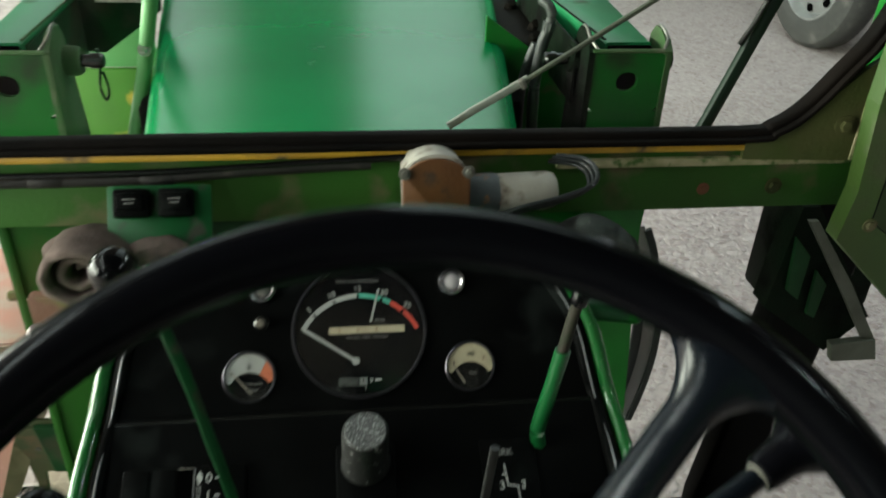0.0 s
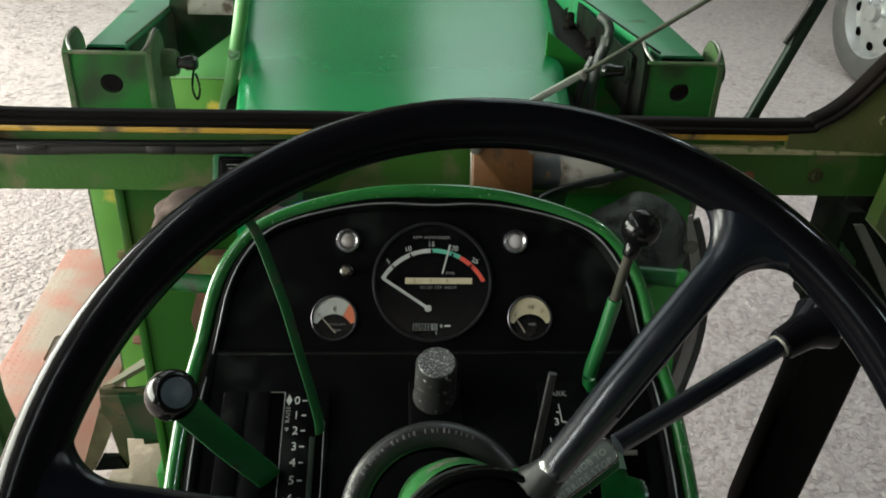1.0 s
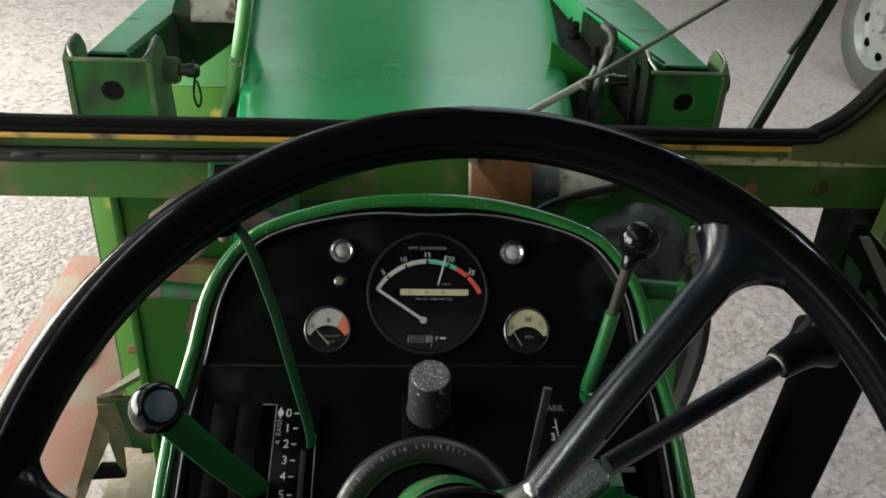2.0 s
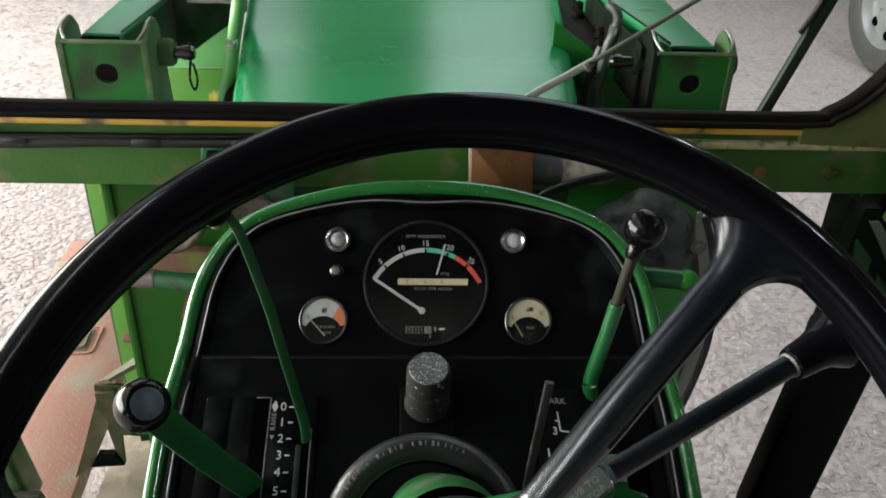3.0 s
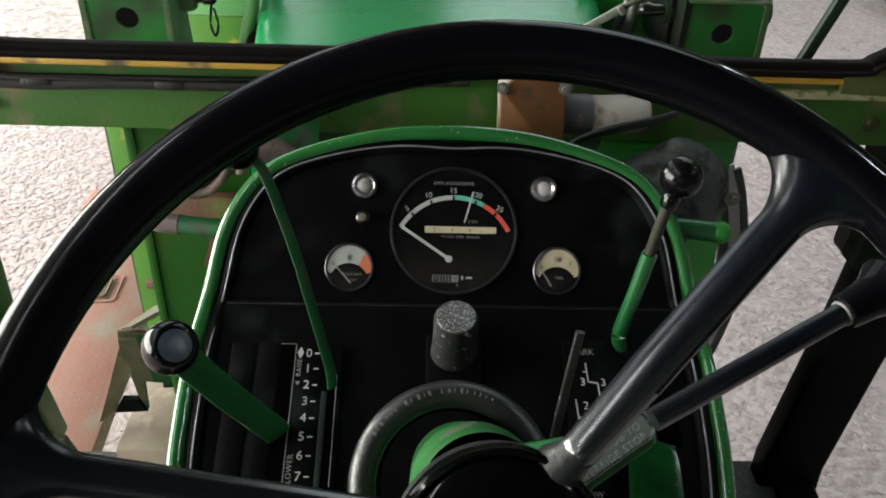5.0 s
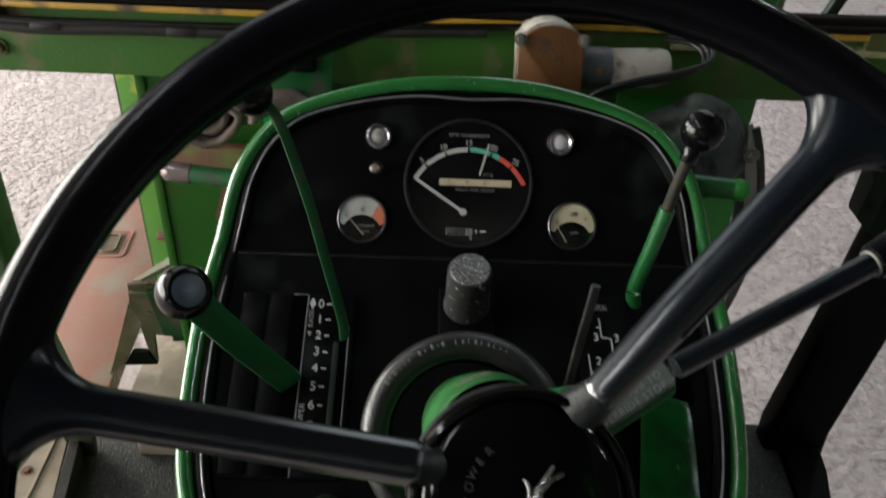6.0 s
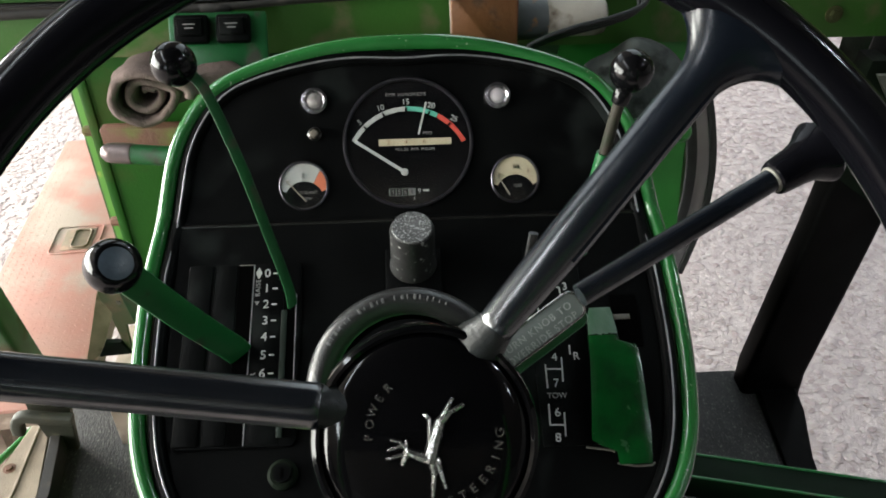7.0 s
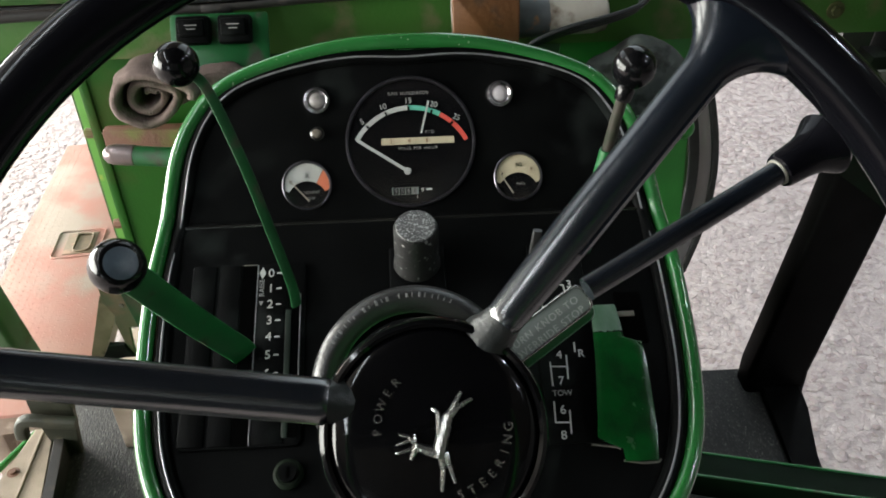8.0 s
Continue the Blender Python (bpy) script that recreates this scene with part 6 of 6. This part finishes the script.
# bonnet-side pipe with a bright bolt
pipe = thing("side_pipe", "upright green pipe with a bright bolt beside the bonnet", "pipe")
part("pipe_tube", tube([V(-0.420, 1.45, 1.40), V(-0.373, 1.46, 1.570), V(-0.353, 1.46, 1.639), V(-0.330, 1.46, 1.740), V(-0.318, 1.46, 1.80)], 0.0130, 18), GREEN_MINT, pipe)
bolt("bolt", along((-0.3445, 1.448, 1.680), (-0.350, 1.40, 1.700)), 0.0072, pipe, CHROME, h=0.008)
part("upper_plate", box(pose(-0.57, 2.10, 1.515), 0.20, 0.02, 0.15, 0.004), GREEN_MINT, pipe, "pale mint green plate")
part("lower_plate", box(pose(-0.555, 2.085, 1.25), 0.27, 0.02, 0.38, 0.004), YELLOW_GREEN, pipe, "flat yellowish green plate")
DARK_GREASE = mat("black_grease", (0.005, 0.005, 0.004), (0.012, 0.010, 0.008), scale=30, rough=0.6, bump=0.5, fine=90, spec=0.03)
clutter = thing("engine_clutter", "greasy black engine fittings beside the bonnet", "engine part")
part("block", box(pose(0.415, 2.08, 1.55, 0, 0, -5), 0.10, 0.90, 0.17, 0.02), DARK_GREASE, clutter)
for k in range(6):
    part("fitting", lathe(along((0.400 + 0.018 * (k % 3), 1.66 + 0.09 * k, 1.625), (0.400 + 0.018 * (k % 3), 1.64 + 0.09 * k, 1.650)), [(0.016, 0), (0.016, 0.02), (0.010, 0.024), (0.010, 0.035), (0, 0.036)], 8), DARK_GREASE, clutter)
part("inner_plate", slab(basis((0, 1.60, 0), (1, 0, 0), (0, 0, 1)), [(0.285, 1.70), (0.384, 1.631), (0.505, 1.627), (0.505, 1.15), (0.285, 1.15)], -0.008, 0.0, 0.001), GREEN, clutter, "green three-cornered plate", smooth=False)
SEAL_GREY = mat("weathered_grey_rubber", (0.035, 0.038, 0.040), (0.02, 0.022, 0.022), scale=30, rough=0.7, bump=0.2)
SEAL_PALE = mat("milky_plastic_strip", (0.34, 0.32, 0.33), (0.28, 0.26, 0.27), scale=12, rough=0.5, bump=0.1)
flap = thing("rubber_seal", "loose curved seal strip, pale between two dark rubber edges", "seal")
FLAP = smooth_path([V(0.386, 0.90, 1.605), V(0.402, 0.90, 1.566), V(0.419, 0.90, 1.505), V(0.428, 0.90, 1.450), V(0.430, 0.90, 1.392), V(0.424, 0.90, 1.332), V(0.412, 0.90, 1.27)], 4)
part("edge", sweep(FLAP, rounded(0.0105, 0.006, 0.002, 2), up=(0, -1, 0)), SEAL_GREY, flap, "dark rubber edge")
part("web", sweep([p + V(-0.0145, 0.001, 0.003) for p in FLAP], rounded(0.0190, 0.003, 0.001, 2), up=(0, -1, 0)), SEAL_PALE, flap, "pale milky web")
part("edge", sweep([p + V(-0.031, 0, 0.006) for p in FLAP], rounded(0.0150, 0.006, 0.002, 2), up=(0, -1, 0)), SEAL_GREY, flap, "dark rubber edge")

# ---- left: toolbox step, brackets, sill ----
toolbox = thing("step_box", "red-primed diamond plate step with a hatch handle", "toolbox")
TB = basis((-1.010, 1.960, 0.651), (0.997, 0.078, 0), (-0.078, 0.997, 0)) @ Matrix.Scale(1.176, 4)
part("body", box(TB @ Matrix.Translation((0, -0.044, -0.034)), 0.285, 1.108, 0.052, 0.006), MUD, toolbox, "brown folded steel side")
for v in (-0.45, 0.40):
    part("support", box(TB @ Matrix.Translation((-0.115, v, -0.222)), 0.045, 0.10, 0.33, 0.006), MUD, toolbox, "muddy steel support standing on the gravel")
part("lid", box(TB @ Matrix.Translation((0, -0.044, -0.004)), 0.295, 1.118, 0.010, 0.003), PRIMER, toolbox, "red primer diamond plate, worn to bare grey")
bm = bmesh.new()
for i in range(16):
    for j in range(63):
        u, v = -0.135 + 0.018 * i, -0.59 + 0.0175 * j
        a = 45 if (i + j) % 2 else -45
        m = TB @ Matrix.Translation((u, v, 0.0012)) @ pose(0, 0, 0, 0, 0, a)
        lathe(m @ Matrix.Diagonal((1, 3.0, 1, 1)), [(0.0016, 0), (0.0010, 0.0003), (0, 0.0004)], 5, bm)
part("tread", bm, PRIMER, toolbox)
HATCH = mat("worn_olive_brown_steel", (0.17, 0.125, 0.075), (0.12, 0.095, 0.06), scale=40, rough=0.6, bump=0.3, dirt=(0.26, 0.17, 0.12), dirt_amount=0.2, dirt_scale=40)
HB = TB @ Matrix.Translation((0.008, -0.026, 0.003))
part("hatch_frame", sweep([HB @ V(u, v, 0) for u, v in rounded(0.115, 0.115, 0.012, 3)], circle(0.0028, 6), closed=True), PRIMER, toolbox)
part("hatch_recess", box(HB @ Matrix.Translation((0.004, 0.0, -0.0012)), 0.074, 0.090, 0.003, 0.001), HATCH, toolbox, "dark finger recess")
part("hatch_handle", sweep([HB @ V(u, v, 0.003) for u, v in rounded(0.040, 0.074, 0.010, 4, 0.012, 0.0)], circle(0.0032, 8), closed=True), HATCH, toolbox, "flush wire handle")

OLIVE = mat("grimy_olive_paint", (0.040, 0.058, 0.017), (0.060, 0.058, 0.024), scale=20, rough=0.6, bump=0.3, dirt=(0.12, 0.085, 0.05), dirt_amount=0.3, dirt_scale=22)
brackets = thing("step_bracket", "folded green and rusty step bracket below the cab post", "bracket")
part("upper_fold", slab(basis((-0.578, 1.13, 1.135), (0.86, 0.1, 0.5), (0.0, 0.9, -0.1)), [(0, 0), (0.115, 0.03), (0.20, 0.03), (0.20, -0.02), (0.03, -0.02)], -0.004, 0.004), OLIVE, brackets, smooth=False)
part("lip", slab(basis((-0.580, 1.112, 1.128), (1, 0, 0.06), (0, 0, 1)), [(0, 0), (0.16, 0.0), (0.16, -0.016), (0, -0.014)], -0.004, 0.004), OLIVE, brackets, smooth=False)
# lighter and browner than the bracket's other olive parts
STRAP = mat("tan_olive_strap", (0.20, 0.165, 0.095), (0.11, 0.095, 0.045), scale=22, rough=0.7, bump=0.3, dirt=(0.05, 0.055, 0.02), dirt_amount=0.15, dirt_scale=28)
BF = basis((0, 1.13, 0), (1, 0, 0), (0, 0, 1))
part("slanted_strap", slab(BF, [(-0.592, 1.090), (-0.570, 1.062), (-0.580, 1.028), (-0.606, 0.972), (-0.625, 0.935), (-0.664, 0.900), (-0.642, 0.955)], -0.004, 0.004, 0.001), STRAP, brackets, "slanted tan olive strap", smooth=False)
part("short_leg", slab(BF, [(-0.570, 1.062), (-0.554, 1.030), (-0.560, 0.940), (-0.573, 0.972), (-0.579, 1.028)], -0.003, 0.005, 0.001), OLIVE, brackets, smooth=False)
part("foot_bar", slab(BF, [(-0.625, 0.935), (-0.560, 0.940), (-0.574, 0.971), (-0.605, 0.971)], -0.002, 0.010, 0.001), GREASY, brackets, smooth=False)
part("corner_plate", slab(BF, [(-0.582, 1.140), (-0.480, 1.140), (-0.483, 1.019), (-0.557, 1.020), (-0.563, 1.034), (-0.586, 1.084)], 0.007, 0.013, 0.001), OLIVE, brackets, "dark olive corner plate", smooth=False)
part("stiffener", slab(BF, [(-0.546, 1.132), (-0.480, 1.132), (-0.483, 1.026), (-0.530, 1.028)], 0.013, 0.024, 0.002), GREEN_DARK, brackets, "oily dark stiffener", smooth=False)
part("plate", box(pose(-0.50, 1.17, 1.035, 0, 0, 8), 0.075, 0.012, 0.14, 0.003), GREEN_DARK, brackets)
bolt("bolt", along((-0.552, 1.121, 1.075), (-0.552, 1.0, 1.075)), 0.005, brackets, DULL_STEEL, washer=False)

sill = thing("door_sill", "tan painted steel door sill with latch and bolts", "sill")
part("channel", slab(pose(0, 0, 0), [(-0.781, 1.072), (-0.742, 1.073), (-0.712, 0.902), (-0.700, 0.30), (-0.850, 0.30), (-0.808, 0.930)], 0.756, 0.800, 0.003), TAN, sill, "worn tan painted channel")
part("seal_strip", slab(pose(0, 0, 0), [(-0.739, 1.075), (-0.716, 1.075), (-0.688, 0.90), (-0.676, 0.30), (-0.697, 0.30), (-0.709, 0.902)], 0.756, 0.804, 0.003), RUBBER, sill, "black rubber strip beside the mat")
part("rib", sweep([V(-0.762, 1.068, 0.801), V(-0.757, 0.92, 0.801), V(-0.765, 0.32, 0.801)], rounded(0.006, 0.006, 0.002, 2)), TAN, sill)
part("edge_strip", sweep([V(-0.787, 1.078, 0.782), V(-0.828, 0.994, 0.780), V(-0.90, 0.85, 0.778), V(-0.90, 0.32, 0.778)], rounded(0.009, 0.012, 0.002, 2)), GREEN, sill, "thin bright green edge strip")
LATCH = mat("dark_olive_latch", (0.010, 0.013, 0.005), (0.018, 0.017, 0.008), scale=30, rough=0.6, bump=0.3, dirt=(0.06, 0.05, 0.03), dirt_amount=0.1, dirt_scale=30)
part("latch", sweep(smooth_path([V(-0.774, 1.02, 0.838), V(-0.769, 1.02, 0.866), V(-0.753, 1.02, 0.882), V(-0.715, 1.02, 0.876), V(-0.664, 1.02, 0.868)], 5), rounded(0.024, 0.020, 0.006, 3), up=(0, -1, 0)), LATCH, sill, "curled dark olive latch hook")
part("latch_plate", slab(basis((0, 1.045, 0), (1, 0, 0), (0, 0, 1)), [(-0.752, 0.945), (-0.690, 0.945), (-0.672, 0.885), (-0.690, 0.758), (-0.735, 0.758), (-0.752, 0.880)], -0.006, 0.006, 0.002), LATCH, sill, "olive plate behind the latch", smooth=False)
for bx, by in ((-0.785, 0.965), (-0.800, 0.80)):
    bolt("bolt", pose(bx, by, 0.799), 0.007, sill, RUST)
POST_GREEN = mat("dark_olive_paint", (0.022, 0.075, 0.014), (0.014, 0.05, 0.01), rough=0.5, bump=0.15, dirt=(0.06, 0.05, 0.02), dirt_amount=0.12, dirt_scale=15)
post = thing("cab_post", "heavy green cab post standing on the platform edge", "post", "cab posts")
part("post_beam", sweep([V(-0.712, 1.01, 1.62), V(-0.752, 1.06, 1.155), V(-0.740, 1.09, 0.900)], rounded(0.042, 0.06, 0.012, 3), up=(0, -1, 0)), POST_GREEN, post)

# ---- right: heavy black post, floor bar, slotted bracket ----
right_post = thing("cab_post", "heavy black cab post bent at the platform", "post", "cab posts")
part("post_beam", sweep([V(0.842, 1.15, 1.60), V(0.806, 1.15, 1.155), V(0.768, 1.15, 0.80), V(0.764, 1.14, 0.74)], rounded(0.132, 0.06, 0.012, 3), up=(0, -1, 0)), POST_BLACK, right_post)
part("skirt", slab(pose(0, 0, 0.742), [(0.735, 1.17), (0.822, 1.13), (0.808, 1.05), (0.775, 0.93), (0.758, 0.80), (0.752, 0.0), (0.70, 0.0), (0.715, 0.9)], 0.0, 0.022, 0.008), POST_BLACK, right_post, "rounded black platform edge")
BAR_GREEN = mat("near_black_green", (0.0015, 0.007, 0.0025), (0.001, 0.004, 0.0015), rough=0.5, bump=0.15, spec=0.06)
beam = thing("floor_bar", "dark green steel bar across the platform", "bar")
part("bar", box(along((0.60, 0.745, 0.925), (0.82, 0.690, 0.925)), 0.05, 0.055, 0.50, 0.006), BAR_GREEN, beam)
EB = along((0.60, 0.745, 0.925), (0.82, 0.690, 0.925))
# lighter green lines put the edge highlight into colour
part("edge_highlight", sweep([EB @ V(-0.024, 0.0275, -0.245), EB @ V(-0.024, 0.0275, 0.0), EB @ V(-0.024, 0.0275, 0.245)], circle(0.0022, 6)), SIDE_GREEN, beam, "green line standing for the highlight on the bar's edge")
part("edge_highlight", sweep([EB @ V(0.024, 0.0275, -0.245), EB @ V(0.024, 0.0275, 0.0), EB @ V(0.024, 0.0275, 0.245)], circle(0.0022, 6)), SIDE_GREEN, beam, "green line standing for the highlight on the bar's edge")
STRIP_GREY = mat("greenish_grey_steel", (0.085, 0.092, 0.072), (0.055, 0.06, 0.045), rough=0.55, bump=0.25, dirt=(0.05, 0.05, 0.04), dirt_amount=0.15)
slot_br = thing("slotted_bracket", "slotted grey steel bracket by the door frame", "bracket")
SB = basis((0.74, 1.10, 1.50), (1, 0, 0), (0, 0, 1))
part("vent_plate", slab(SB, [(0.0, 0.02), (-0.018, -0.18), (0.06, -0.235), (0.125, -0.285), (0.19, -0.21), (0.10, -0.08), (0.03, 0.02)], -0.05, -0.004), GREASY, slot_br, "greasy black bracket side", smooth=False)
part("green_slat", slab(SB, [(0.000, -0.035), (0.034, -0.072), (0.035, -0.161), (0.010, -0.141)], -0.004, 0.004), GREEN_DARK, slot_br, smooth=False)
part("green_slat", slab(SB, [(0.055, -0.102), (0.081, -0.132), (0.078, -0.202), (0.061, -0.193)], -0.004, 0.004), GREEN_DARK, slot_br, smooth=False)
part("strip", slab(SB, [(0.001, 0.006), (0.018, 0.006), (0.115, -0.12), (0.197, -0.241), (0.172, -0.240), (0.097, -0.13)], 0.012, 0.020, 0.001), STRIP_GREY, slot_br, "bent bare grey steel strip", smooth=False)
part("foot", slab(SB, [(0.113, -0.248), (0.197, -0.241), (0.213, -0.288), (0.125, -0.287)], 0.010, 0.026, 0.002), STRIP_GREY, slot_br, "folded foot of the strip", smooth=False)
part("cover", box(pose(0.90, 1.26, 1.42), 0.20, 0.12, 0.36, 0.01), GREASY, slot_br, "black cover behind the bracket")

# ---- parked wheel on the gravel ----
parked = thing("parked_wheel", "silver trailer wheel with a black tyre on the gravel", "wheel")
PR = 0.60
PW = along((4.05, 6.45, GZ + PR - 0.01), (3.05, 6.36, GZ + PR - 0.01)) @ Matrix.Diagonal((PR / 0.345, PR / 0.345, 1.4, 1))
part("tyre", lathe(PW, [(0.20, -0.09), (0.26, -0.105), (0.32, -0.09), (0.345, -0.05), (0.345, 0.05), (0.32, 0.09), (0.26, 0.105), (0.215, 0.095), (0.20, 0.08)], 64), TYRE, parked)
prim = part("rim", lathe(PW, [(0.215, 0.093), (0.205, 0.096), (0.195, 0.075), (0.185, 0.045), (0.15, 0.060), (0.10, 0.075), (0.075, 0.070), (0.045, 0.085), (0.04, 0.12), (0, 0.125)], 64), RIM_WHITE, parked, "silver pressed steel rim")
for k in range(8):
    a = 2 * math.pi * k / 8
    part("rim_hole", lathe(PW @ Matrix.Translation((0.155 * math.cos(a), 0.155 * math.sin(a), 0.0595)), [(0.024, -0.002), (0.022, 0.004), (0, 0.0045)], 16), DARK, prim)
for k in range(5):
    a = 2 * math.pi * k / 5
    bolt("wheel_nut", PW @ Matrix.Translation((0.065 * math.cos(a), 0.065 * math.sin(a), 0.076)), 0.011, prim, CHROME, h=0.018, washer=False)


# ---- shed lamps ----
GLOW = bpy.data.materials.new("lit_bulb")
GLOW.use_nodes = True
bs = GLOW.node_tree.nodes["Principled BSDF"]
bs.inputs["Emission Color"].default_value, bs.inputs["Emission Strength"].default_value = (0.97, 0.96, 1.0, 1), 8.0
# fittings for the added streak lamps
for tx, ty in STREAK_TUBES:
    fx = thing("streak_lamp", "added tube lamp, unseen, that puts a streak on the spoke", "lamp", "tube lamps")
    part("housing", box(pose(tx, ty, 4.46), 0.20, 2.10, 0.16, 0.02), OFFWHITE, fx)
    part("diffuser", box(pose(tx, ty, 4.355), 0.14, 2.0, 0.05, 0.02), GLOW, fx)
    for dy in (-0.7, 0.7):
        part("hanger", tube([V(tx, ty + dy, 4.53), V(tx, ty + dy, 4.67)], 0.012, 8), DULL_STEEL, fx)
for bx, by in BULBS:
    fx = thing("ceiling_lamp", "white round shed lamp under the ceiling", "lamp", "shed lamps")
    part("housing", lathe(pose(bx, by, 4.36), [(0.05, 0.26), (0.06, 0.10), (0.16, 0.02), (0.17, 0.0), (0.15, 0.0)], 24), OFFWHITE, fx)
    part("diffuser", lathe(pose(bx, by, 4.36), [(0.15, 0.0), (0.10, -0.03), (0, -0.04)], 24), GLOW, fx)
